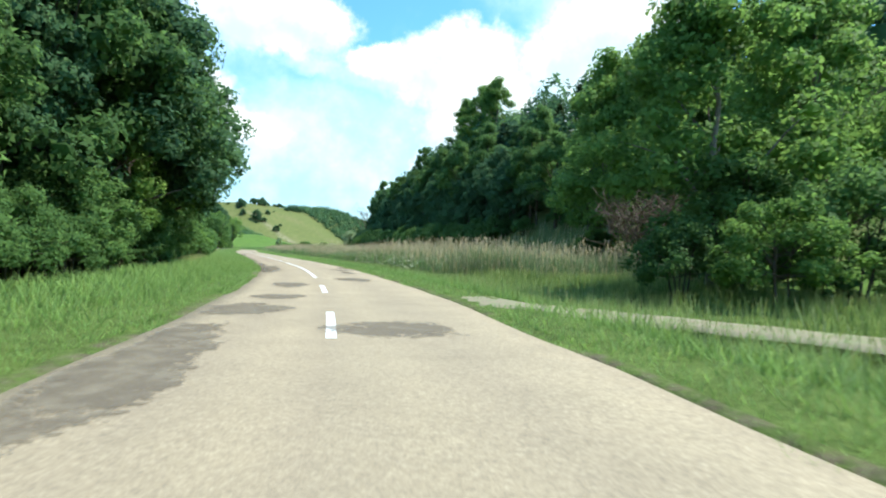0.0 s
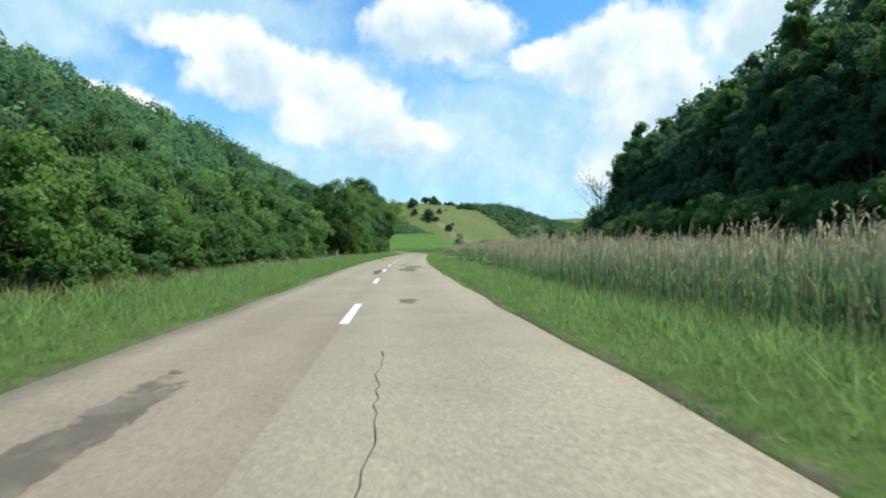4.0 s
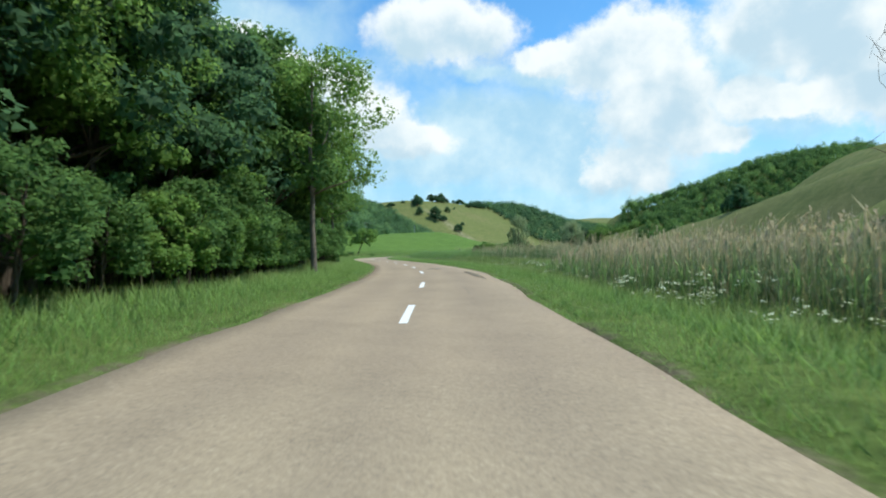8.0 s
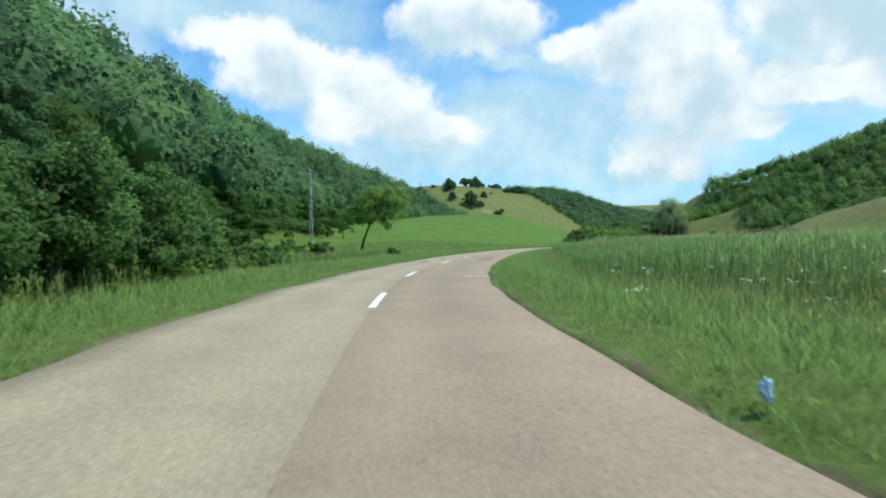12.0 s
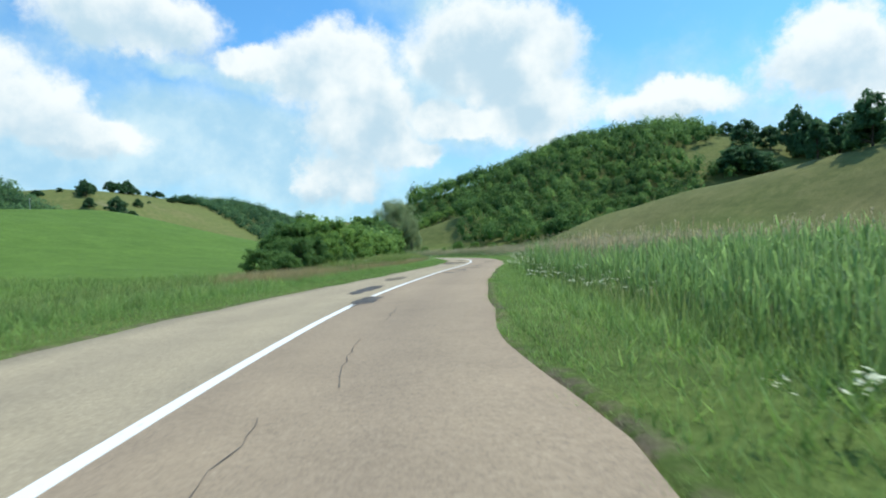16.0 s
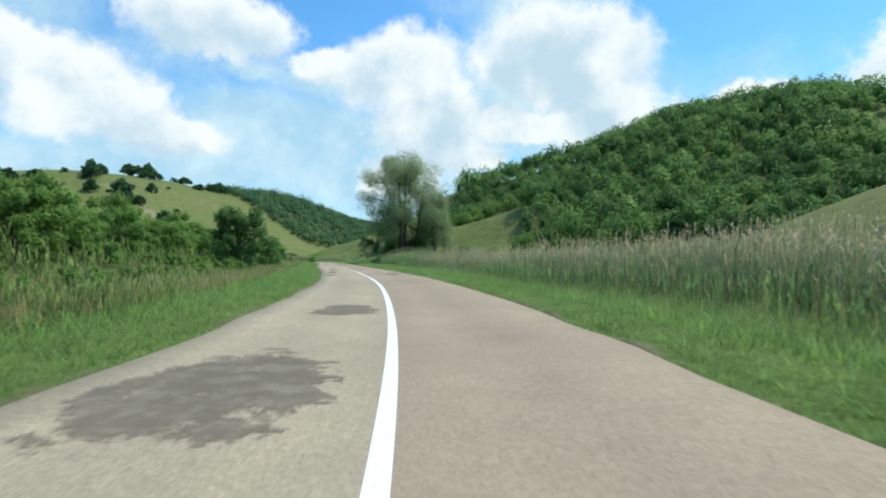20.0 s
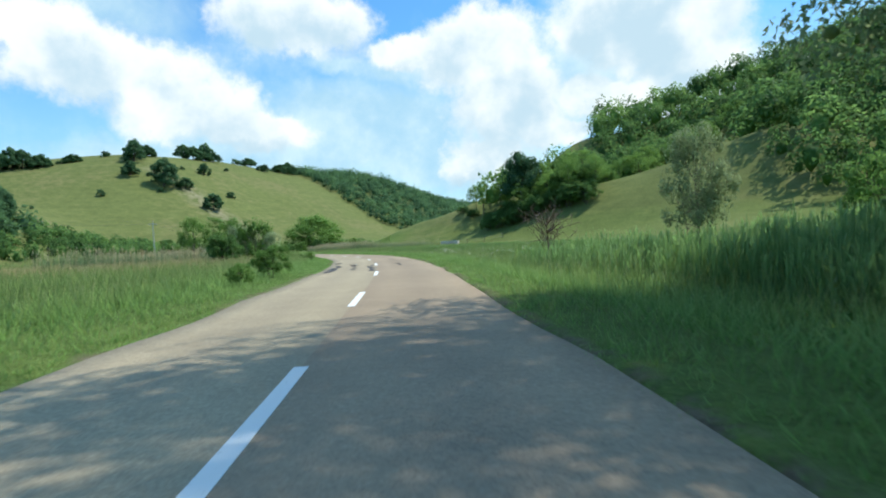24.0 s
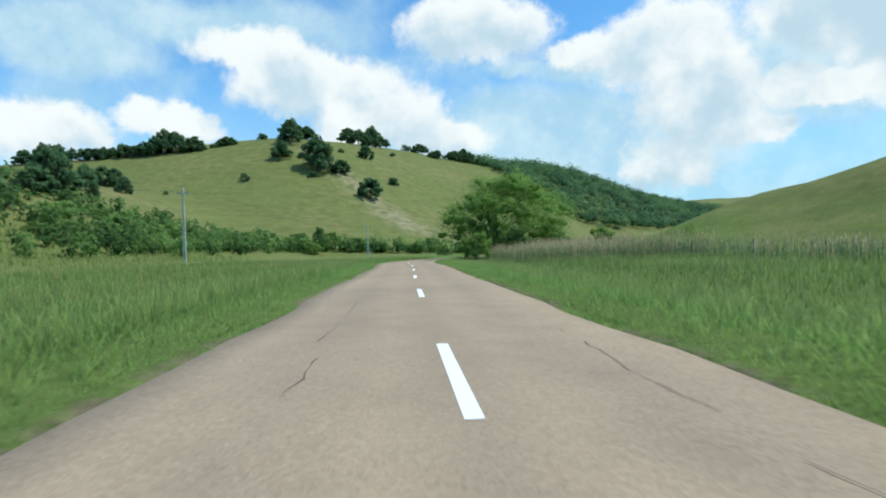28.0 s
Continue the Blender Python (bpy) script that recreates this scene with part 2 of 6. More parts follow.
def ground_paint():
    p = Paint("grassland", rough=0.95, spec=0.1).world_place()
    fine, tuft, mottle, broad = p.noise(14.0, 6.0, 0.75), p.noise(2.6, 7.0, 0.72), p.noise(0.22, 6.0, 0.62), p.noise(0.018, 5.0, 0.6)
    grain = p.calc("ADD", p.calc("MULTIPLY", fine, 0.5), p.calc("MULTIPLY", tuft, 0.5))
    lush = p.ramp(grain, [(0.34, (0.064, 0.116, 0.023)), (0.5, (0.103, 0.184, 0.038)), (0.66, (0.155, 0.248, 0.060))])
    hill = p.ramp(grain, [(0.34, (0.108, 0.132, 0.043)), (0.5, (0.148, 0.172, 0.058)), (0.66, (0.192, 0.212, 0.078))])
    straw = p.ramp(grain, [(0.34, (0.14, 0.135, 0.055)), (0.66, (0.27, 0.24, 0.115))])
    sand = p.ramp(grain, [(0.34, (0.21, 0.19, 0.115)), (0.66, (0.33, 0.30, 0.19))])
    col = p.blend(p.attr("hillside"), lush, hill)
    # sheep terraces follow the contours
    steps = p.noise(1.0, 3.0, 0.5, (0.025, 0.025, 1.1))
    col = p.blend(p.attr("hillside"), col, p.blend(1.0, col, p.ramp(steps, [(0.35, (0.92, 0.93, 0.92)), (0.65, (1.06, 1.05, 1.03))]), "MULTIPLY"))
    # old growth under the blades, with the shade between them mixed into its colour
    shaded_thatch = p.ramp(grain, [(0.34, (0.052, 0.074, 0.020)), (0.5, (0.110, 0.158, 0.042)), (0.66, (0.180, 0.240, 0.070))])
    col = p.blend(p.attr("shaded_thatch"), col, shaded_thatch)
    worn = p.span(p.calc("ADD", p.calc("MULTIPLY", broad, 0.6), p.calc("MULTIPLY", mottle, 0.4)), 0.48, 0.66)
    col = p.blend(p.calc("MULTIPLY", worn, p.calc("MULTIPLY", p.attr("hillside"), 0.6)), col, straw)
    col = p.blend(p.attr("straw"), col, straw)
    earth = p.ramp(grain, [(0.34, (0.095, 0.078, 0.052)), (0.66, (0.24, 0.20, 0.14))])
    col = p.blend(p.calc("MULTIPLY", p.attr("soil"), p.span(p.noise(1.9, 6.0, 0.75), 0.42, 0.60)), col, earth)
    col = p.blend(p.calc("MULTIPLY", p.attr("sandy"), p.span(mottle, 0.36, 0.56)), col, sand)
    shade = p.ramp(mottle, [(0.3, (0.80, 0.82, 0.78)), (0.7, (1.12, 1.1, 1.06))])
    col = p.blend(1.0, col, shade, "MULTIPLY")
    clumps = p.ramp(p.noise(0.75, 5.0, 0.7), [(0.32, (0.86, 0.88, 0.84)), (0.5, (1.0, 1.0, 1.0)), (0.68, (1.12, 1.08, 1.02))])
    col = p.blend(1.0, col, clumps, "MULTIPLY")
    p.colour(col)
    p.bump(p.calc("ADD", p.calc("ADD", tuft, p.calc("MULTIPLY", fine, 0.4)), p.calc("MULTIPLY", mottle, 2.0)), 0.12, 0.7)
    return p.mat


def road_paint():
    p = Paint("worn_asphalt", rough=0.9, spec=0.2).world_place()
    grit, speck, mottle, broad = p.noise(38.0, 3.0, 0.8), p.noise(14.0, 4.0, 0.8), p.noise(1.1, 6.0, 0.68), p.noise(0.16, 5.0, 0.6)
    mixed = p.calc("ADD", p.calc("MULTIPLY", grit, 0.55), p.calc("MULTIPLY", speck, 0.45))
    pale = p.ramp(mixed, [(0.34, (0.232, 0.198, 0.148)), (0.5, (0.370, 0.305, 0.208)), (0.66, (0.52, 0.440, 0.312))])
    pink = p.ramp(mixed, [(0.34, (0.212, 0.172, 0.130)), (0.5, (0.332, 0.255, 0.178)), (0.66, (0.42, 0.335, 0.243))])
    col = p.blend(p.attr("tone"), pale, pink)
    col = p.blend(1.0, col, p.ramp(mottle, [(0.32, (0.91, 0.91, 0.91)), (0.5, (1.0, 1.0, 1.0)), (0.68, (1.06, 1.06, 1.05))]), "MULTIPLY")
    col = p.blend(1.0, col, p.ramp(broad, [(0.3, (0.88, 0.88, 0.88)), (0.7, (1.08, 1.07, 1.05))]), "MULTIPLY")
    # oil and wear run lengthwise
    wheel = p.ramp(p.attr("wheel"), [(0.0, (0.96, 0.96, 0.96)), (1.0, (1.07, 1.07, 1.05))])
    col = p.blend(1.0, col, wheel, "MULTIPLY")
    p.colour(col)
    p.bump(mixed, 0.010, 0.7)
    return p.mat


def patch_paint(name, a, b, worn, frayed=0.0):
    p = Paint(name, rough=0.88, spec=0.2).world_place()
    col = p.ramp(p.noise(40.0, 5.0, 0.75), [(0.25, a), (0.75, b)])
    col = p.blend(p.span(p.noise(2.2, 5.0, 0.7), 0.46, 0.62), col, worn)
    p.colour(col)
    p.bump(p.noise(60.0, 3.0), 0.006, 0.6)
    if frayed:
        # the rim wears away unevenly
        worn_off = p.calc("ADD", p.calc("MULTIPLY", p.calc("SUBTRACT", p.noise(1.5, 6.0, 0.7), 0.5), 3.0), p.calc("MULTIPLY", p.calc("SUBTRACT", p.noise(8.0, 6.0, 0.75), 0.5), 2.2))
        left = p.span(p.calc("ADD", p.attr("inner"), worn_off), 0.44, 0.60)
        gone = p.nt.nodes.new("ShaderNodeBsdfTransparent")
        m = p.nt.nodes.new("ShaderNodeMixShader")
        p.link(p.calc("MULTIPLY", left, frayed), m.inputs[0])
        p.link(gone.outputs[0], m.inputs[1]), p.link(p.bsdf.outputs[0], m.inputs[2])
        out = [n for n in p.nt.nodes if n.type == "OUTPUT_MATERIAL"][0]
        p.link(m.outputs[0], out.inputs["Surface"])
    return p.mat


def white_line_paint():
    p = Paint("road_line_paint", rough=0.6).world_place()
    chip = p.span(p.noise(14.0, 6.0, 0.75), 0.60, 0.70)
    p.colour(p.blend(chip, (0.80, 0.80, 0.77), (0.33, 0.31, 0.26)))
    p.bump(p.noise(80.0, 3.0), 0.003, 0.4)
    return p.mat


def blade_paint(name, stops, through=0.3, vary=0.3, rough=0.6):
    """Blades and stems, coloured from foot to tip."""
    p = Paint(name, rough=rough, spec=0.2)
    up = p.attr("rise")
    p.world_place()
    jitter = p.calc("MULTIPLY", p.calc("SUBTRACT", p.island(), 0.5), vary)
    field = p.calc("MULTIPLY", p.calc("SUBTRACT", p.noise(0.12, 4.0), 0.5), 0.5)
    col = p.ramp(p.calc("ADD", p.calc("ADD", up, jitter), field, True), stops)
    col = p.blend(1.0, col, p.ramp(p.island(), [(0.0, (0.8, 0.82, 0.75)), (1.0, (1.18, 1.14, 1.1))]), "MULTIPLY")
    p.colour(col)
    # a sward takes the light as a whole, not blade by blade
    geo = p.nt.nodes.new("ShaderNodeNewGeometry")
    soft = p.nt.nodes.new("ShaderNodeMix")
    soft.data_type = "VECTOR"
    soft.inputs["Factor"].default_value = 0.68
    soft.inputs[5].default_value = (0.0, 0.0, 1.0)
    p.link(geo.outputs["Normal"], soft.inputs[4])
    p.link(soft.outputs[1], p.bsdf.inputs["Normal"])
    p.glow_through(col, through)
    return p.mat


M_GROUND, M_ROAD, M_LINE = ground_paint(), road_paint(), white_line_paint()
M_PATCH = patch_paint("tar_patch", (0.045, 0.045, 0.047), (0.105, 0.10, 0.098), (0.16, 0.15, 0.135), 0.95)
M_STAIN = patch_paint("repaired_asphalt", (0.120, 0.100, 0.075), (0.215, 0.185, 0.140), (0.27, 0.235, 0.175), 0.55)
M_CRACK = patch_paint("crack_dirt", (0.06, 0.055, 0.05), (0.12, 0.11, 0.10), (0.17, 0.155, 0.13))
M_GRAVEL = patch_paint("pale_gravel", (0.21, 0.18, 0.12), (0.36, 0.31, 0.21), (0.22, 0.25, 0.12))
M_LEAF = leaf_paint("broad_leaves", (0.074, 0.154, 0.050), (0.142, 0.266, 0.078), (0.230, 0.380, 0.112), 0.6)
M_LEAF_FRESH = leaf_paint("fresh_leaves", (0.102, 0.205, 0.050), (0.200, 0.348, 0.084), (0.312, 0.470, 0.126), 0.6)
M_LEAF_DARK = leaf_paint("dark_leaves", (0.062, 0.134, 0.066), (0.104, 0.210, 0.090), (0.168, 0.298, 0.116), 0.52)
M_LEAF_WILLOW = leaf_paint("willow_leaves", (0.23, 0.31, 0.15), (0.36, 0.45, 0.235), (0.52, 0.59, 0.36), 0.5)
M_NEEDLE = leaf_paint("pine_needles", (0.045, 0.082, 0.036), (0.078, 0.130, 0.055), (0.125, 0.18, 0.078), 0.3)
M_BARK = bark_paint("bark", (0.055, 0.044, 0.034), (0.16, 0.13, 0.10))
M_BARK_PALE = bark_paint("pale_bark", (0.12, 0.10, 0.08), (0.30, 0.26, 0.21))
M_DEAD = bark_paint("dead_twigs", (0.12, 0.085, 0.06), (0.28, 0.21, 0.155))
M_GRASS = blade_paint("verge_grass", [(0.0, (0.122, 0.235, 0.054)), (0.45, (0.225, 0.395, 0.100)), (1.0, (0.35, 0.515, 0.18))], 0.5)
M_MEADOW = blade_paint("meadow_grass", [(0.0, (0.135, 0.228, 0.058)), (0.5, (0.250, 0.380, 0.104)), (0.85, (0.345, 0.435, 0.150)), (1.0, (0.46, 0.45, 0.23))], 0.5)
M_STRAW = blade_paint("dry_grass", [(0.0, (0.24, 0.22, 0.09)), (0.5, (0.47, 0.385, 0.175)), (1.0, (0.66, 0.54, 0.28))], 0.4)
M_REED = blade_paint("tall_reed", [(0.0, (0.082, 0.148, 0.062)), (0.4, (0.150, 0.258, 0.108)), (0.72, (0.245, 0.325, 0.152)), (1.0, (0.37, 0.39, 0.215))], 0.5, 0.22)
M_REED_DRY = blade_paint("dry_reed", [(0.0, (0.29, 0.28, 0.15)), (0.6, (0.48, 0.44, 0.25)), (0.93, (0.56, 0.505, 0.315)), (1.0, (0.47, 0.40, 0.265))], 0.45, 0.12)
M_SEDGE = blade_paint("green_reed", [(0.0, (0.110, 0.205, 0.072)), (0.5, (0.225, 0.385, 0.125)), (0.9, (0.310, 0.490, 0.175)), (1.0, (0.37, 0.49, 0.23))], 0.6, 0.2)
M_FLOWER = plain_paint("white_umbel", (0.48, 0.52, 0.31), (0.68, 0.70, 0.49), 30.0)
M_WEED = blade_paint("weed_leaves", [(0.0, (0.04, 0.085, 0.014)), (1.0, (0.12, 0.20, 0.04))])
M_CONCRETE = plain_paint("concrete", (0.46, 0.45, 0.42), (0.66, 0.65, 0.61), 8.0, 0.85)
M_PORCELAIN = plain_paint("insulator", (0.16, 0.08, 0.05), (0.24, 0.13, 0.08), 10.0, 0.25)
M_STEEL = plain_paint("galvanised_steel", (0.33, 0.34, 0.34), (0.48, 0.48, 0.47), 12.0, 0.5, 0.7)
M_POST_WHITE = plain_paint("white_post_paint", (0.70, 0.70, 0.67), (0.82, 0.82, 0.79), 9.0, 0.6)
M_POST_RED = plain_paint("red_post_paint", (0.50, 0.05, 0.035), (0.66, 0.09, 0.06), 9.0, 0.55)
M_WOODPOST = bark_paint("weathered_wood", (0.10, 0.085, 0.065), (0.24, 0.21, 0.17))
M_BLUE = plain_paint("blue_plastic", (0.20, 0.50, 0.70), (0.80, 0.86, 0.88), 14.0, 0.35)
M_CABLE = plain_paint("cable", (0.05, 0.05, 0.05), (0.09, 0.09, 0.09), 8.0, 0.6, 0.3)


# ---- building helpers ----
def link_mesh(name, me, material, parent=None, label=""):
    ob = new(name, me)
    if me.materials:
        me.materials[0] = material
    else:
        me.materials.append(material)
    if parent is not None:
        ob.parent = parent
    if label:
        tagged(ob, label)
    return ob


def part(name, bm, material, parent, label="", smooth=False):
    me = bpy.data.meshes.new(name)
    bm.to_mesh(me)
    bm.free()
    if smooth:
        me.polygons.foreach_set("use_smooth", [True] * len(me.polygons))
    return link_mesh(name, me, material, parent, label)


def sheet_mesh(name, verts, faces, values=None, smooth=False):
    """A mesh from arrays: faces all with the same number of corners; values: one number a vertex, by name."""
    verts, faces = np.asarray(verts, dtype=np.float32), np.asarray(faces, dtype=np.int32)
    me = bpy.data.meshes.new(name)
    n, k = faces.shape
    me.vertices.add(len(verts)), me.loops.add(n * k), me.polygons.add(n)
    me.vertices.foreach_set("co", verts.ravel())
    me.loops.foreach_set("vertex_index", faces.ravel())
    me.polygons.foreach_set("loop_start", np.arange(n, dtype=np.int32) * k)
    me.update(calc_edges=True)
    me.polygons.foreach_set("use_smooth", np.full(n, smooth, dtype=bool))
    for key, val in (values or {}).items():
        val = np.asarray(val, dtype=np.float32)
        if val.ndim == 2:
            me.attributes.new(key, "FLOAT_VECTOR", "POINT").data.foreach_set("vector", val.ravel())
        else:
            me.attributes.new(key, "FLOAT", "POINT").data.foreach_set("value", val)
    return me


def empty(name, at, label, category, group="", turn=0.0):
    ob = new(name)
    ob.matrix_world = pose(*at, 0, 0, turn)
    return tagged(ob, label, category, group)


# ---- the road's axis and the lie of the land ----
AXIS = [(12.8, -37.9), (5.0, -15.2), (-3.1, 7.4), (-13.5, 28.8), (-25.8, 49.4), (-38.7, 69.6), (-51.7, 89.8), (-64.7, 110.0),
        (-77.6, 130.3), (-89.9, 150.9), (-101.9, 171.7), (-113.8, 192.5), (-125.9, 213.3), (-139.8, 233.0), (-155.2, 251.4),
        (-170.5, 269.9), (-184.1, 289.8), (-194.4, 311.7), (-202.7, 334.4), (-208.7, 357.8), (-211.0, 382.0), (-209.7, 406.2),
        (-207.3, 430.0), (-206.7, 453.9), (-208.6, 477.8), (-213.7, 501.2), (-220.9, 524.1), (-229.0, 546.7), (-237.2, 569.3),
        (-245.0, 591.9), (-253.4, 614.3), (-263.8, 636.0), (-276.9, 656.2), (-291.4, 675.4), (-305.7, 694.6), (-319.8, 714.0),
        (-333.5, 733.0), (-341.0, 754.0), (-339.0, 776.0), (-327.0, 796.0)]


def glide(points, steps):
    p = np.array(points, dtype=float)
    q = np.vstack([2 * p[0] - p[1], p, 2 * p[-1] - p[-2]])
    out = []
    for i in range(1, len(q) - 2):
        a, b, c, d = q[i - 1:i + 3]
        for t in np.arange(steps) / steps:
            out.append(0.5 * (2 * b + (c - a) * t + (2 * a - 5 * b + 4 * c - d) * t * t + (3 * b - a - 3 * c + d) * t ** 3))
    return np.array(out + [p[-1]])


LINE = glide(AXIS, 24)
REACH = np.concatenate([[0], np.cumsum(np.hypot(*np.diff(LINE, axis=0).T))]) - 40.0
HEAD = np.gradient(LINE, axis=0)
HEAD /= np.hypot(HEAD[:, 0], HEAD[:, 1])[:, None]


def beside(s, d):
    """The place s metres along the road and d metres to the right of its middle (arrays too)."""
    x, y = np.interp(s, REACH, LINE[:, 0]), np.interp(s, REACH, LINE[:, 1])
    hx, hy = np.interp(s, REACH, HEAD[:, 0]), np.interp(s, REACH, HEAD[:, 1])
    return x + hy * d, y - hx * d


HALF_S = [-40, 0, 34, 88, 170, 222, 250, 276, 330, 359, 400, 425, 440, 465, 493, 545, 575, 645, 657, 707, 760, 900]
HALF_L = [2.6, 2.6, 2.45, 2.45, 2.65, 2.9, 3.0, 3.1, 3.25, 3.0, 3.3, 3.8, 3.8, 3.0, 3.05, 3.2, 2.9, 3.1, 2.9, 2.9, 3.1, 3.1]
HALF_R = [3.1, 3.1, 3.1, 3.05, 3.0, 2.85, 3.5, 3.2, 2.8, 3.3, 3.35, 3.35, 3.3, 3.4, 3.5, 3.3, 3.45, 2.95, 2.85, 3.1, 2.65, 2.7]


def half_left(s):
    return np.interp(s, HALF_S, HALF_L)


def half_right(s):
    return np.interp(s, HALF_S, HALF_R)


def road_sense(px, py):
    """For places: how far along the road and how far to its right."""
    px, py = np.atleast_1d(px).astype(float), np.atleast_1d(py).astype(float)
    s_out, d_out = np.empty(len(px)), np.empty(len(px))
    lx, ly = LINE[::3, 0], LINE[::3, 1]
    for a in range(0, len(px), 4000):
        qx, qy = px[a:a + 4000], py[a:a + 4000]
        k = np.argmin((qx[:, None] - lx) ** 2 + (qy[:, None] - ly) ** 2, axis=1) * 3
        wx, wy = qx - LINE[k, 0], qy - LINE[k, 1]
        along = wx * HEAD[k, 0] + wy * HEAD[k, 1]
        s_out[a:a + 4000] = REACH[k] + along
        side = wx * HEAD[k, 1] - wy * HEAD[k, 0]
        d_out[a:a + 4000] = np.where(np.abs(along) > 6, np.hypot(wx, wy) * np.where(side < 0, -1, 1), side)
    return s_out, d_out


# ridges: x, y, height, half width
RIDGES = {
    "left": [(-150, -220, 40, 80), (-115, -40, 40, 80), (-182, 95, 41, 84), (-258, 242, 40, 84), (-352, 388, 45, 78),
             (-408, 500, 46, 95), (-436, 590, 41, 108), (-482, 700, 32, 112), (-522, 770, 29, 108), (-562, 820, 33, 110)],
    "wood_right": [(110, -30, 29, 45), (36, 86, 30, 42), (-3, 147, 31, 42), (-40, 210, 31, 42), (-66, 254, 25, 36), (-84, 287, 11, 30)],
    "spur": [(26, 428, 63, 61), (-67, 494, 44, 83), (-49, 400, 36, 46), (-150, 550, 12.6, 50)],
    "foot": [(-200, 740, 24, 45), (-245, 742, 13, 34), (-262, 746, 8, 28)],
    "knoll": [(-240, 775, 13, 38), (-275, 768, 13.8, 38), (-296, 770, 9, 30), (-312, 772, 3, 22)],
    "crest": [(330, 700, 78, 240), (87, 797, 76, 204), (-54, 827, 84, 212), (-91, 848, 82, 221), (-212, 863, 51, 117), (-242, 844, 43, 73),
              (-280, 850, 17, 58), (-318, 818, 4, 42)],
    "hayfield": [(-305, 425, 10.5, 78), (-292, 490, 13, 80), (-300, 545, 8, 72)],
    "pasture": [(-950, 780, 60, 255), (-740, 880, 70, 255), (-612, 965, 84, 236), (-600, 1060, 87, 240), (-597, 1160, 85, 268),
                (-585, 1320, 94, 288), (-559, 1401, 77, 270), (-528, 1465, 67, 262), (-490, 1516, 57, 258), (-420, 1600, 44, 250)],
    "far": [(-2600, 1900, 150, 700), (-1500, 2300, 130, 650), (-500, 2500, 125, 650), (500, 2300, 140, 650), (1700, 1800, 170, 800)],
    "east": [(330, -400, 60, 190), (360, 200, 70, 185), (350, 480, 85, 230), (400, 700, 85, 260)],
}


def ridge_height(points, px, py):
    best = np.zeros_like(px)
    for (ax, ay, ah, aw), (bx, by, bh, bw) in zip(points[:-1], points[1:]):
        ux, uy = bx - ax, by - ay
        t = np.clip(((px - ax) * ux + (py - ay) * uy) / (ux * ux + uy * uy), 0, 1)
        gap = np.hypot(px - ax - t * ux, py - ay - t * uy) / (aw + t * (bw - aw))
        rise = (ah + t * (bh - ah)) * np.where(gap < 1, 0.5 + 0.5 * np.cos(np.pi * np.minimum(gap, 1) ** 0.92), 0)
        best = np.maximum(best, rise)
    return best


def ease(v, low, high):
    t = np.clip((v - low) / (high - low), 0, 1)
    return t * t * (3 - 2 * t)


def land(px, py, sense=None):
    """The ground's height at places."""
    px, py = np.atleast_1d(px).astype(float), np.atleast_1d(py).astype(float)
    s, d = sense if sense is not None else road_sense(px, py)
    total = np.zeros_like(px)
    for points in RIDGES.values():
        total += ridge_height(points, px, py) ** 6
    total = total ** (1 / 6)
    # the hayfield left of the road lifts gently to the wood's edge
    field = ease(s, 325, 380) * (1 - ease(s, 520, 600)) * np.where(d < 0, np.clip((-d - np.interp(s, [440, 470], [14, 22])) * 0.06, 0, 7), 0)
    total = np.maximum(total, field)
    # banks close to the road on its left
    bank = (ease(s, 250, 262) * (1 - ease(s, 275, 292)) * 1.6 + ease(s, 505, 530) * (1 - ease(s, 625, 655)) * 2.9) * ease(-d, 4.5, 11)
    total = np.maximum(total, np.where(d < 0, bank, 0))
    swell = 0.35 * np.sin(px * 0.11 + 1.3) * np.sin(py * 0.093) + 0.2 * np.sin(px * 0.31) * np.sin(py * 0.27 + 0.7)
    rough = 1.1 * np.sin(px * 0.041 + 2) * np.sin(py * 0.037 + 1) + 0.5 * np.sin(px * 0.13) * np.sin(py * 0.117)
    total = total + rough * ease(total, 2, 15)
    away = np.minimum(np.abs(d + half_left(s)), np.abs(d - half_right(s)))
    inside = (d > -half_left(s)) & (d < half_right(s))
    away = np.where(inside, -away, away)
    clear = ease(away, 1.5, 16)
    ditch = -0.35 * ease(away, 1.2, 3.5) * (1 - ease(away, 4.5, 8.0)) * (d > 0)
    return np.where(away < 0.25, -0.10, 0) + np.where(away >= 0.25, -0.02 + 0.05 * ease(away, 0.3, 1.2), 0) + total * clear + swell * 0.5 * ease(away, 4, 14) + ditch


def land_at(x, y):
    return float(land([x], [y])[0])


def grid_lines(low, high, step, ends, growth=1.28):
    mid = list(np.arange(low, high + step, step))
    out, gap = [], step
    v = mid[-1]
    while v < ends[1]:
        gap *= growth
        v += gap
        out.append(v)
    left, gap, v = [], step, low
    while v > ends[0]:
        gap *= growth
        v -= gap
        left.append(v)
    return np.array(left[::-1] + mid + out)


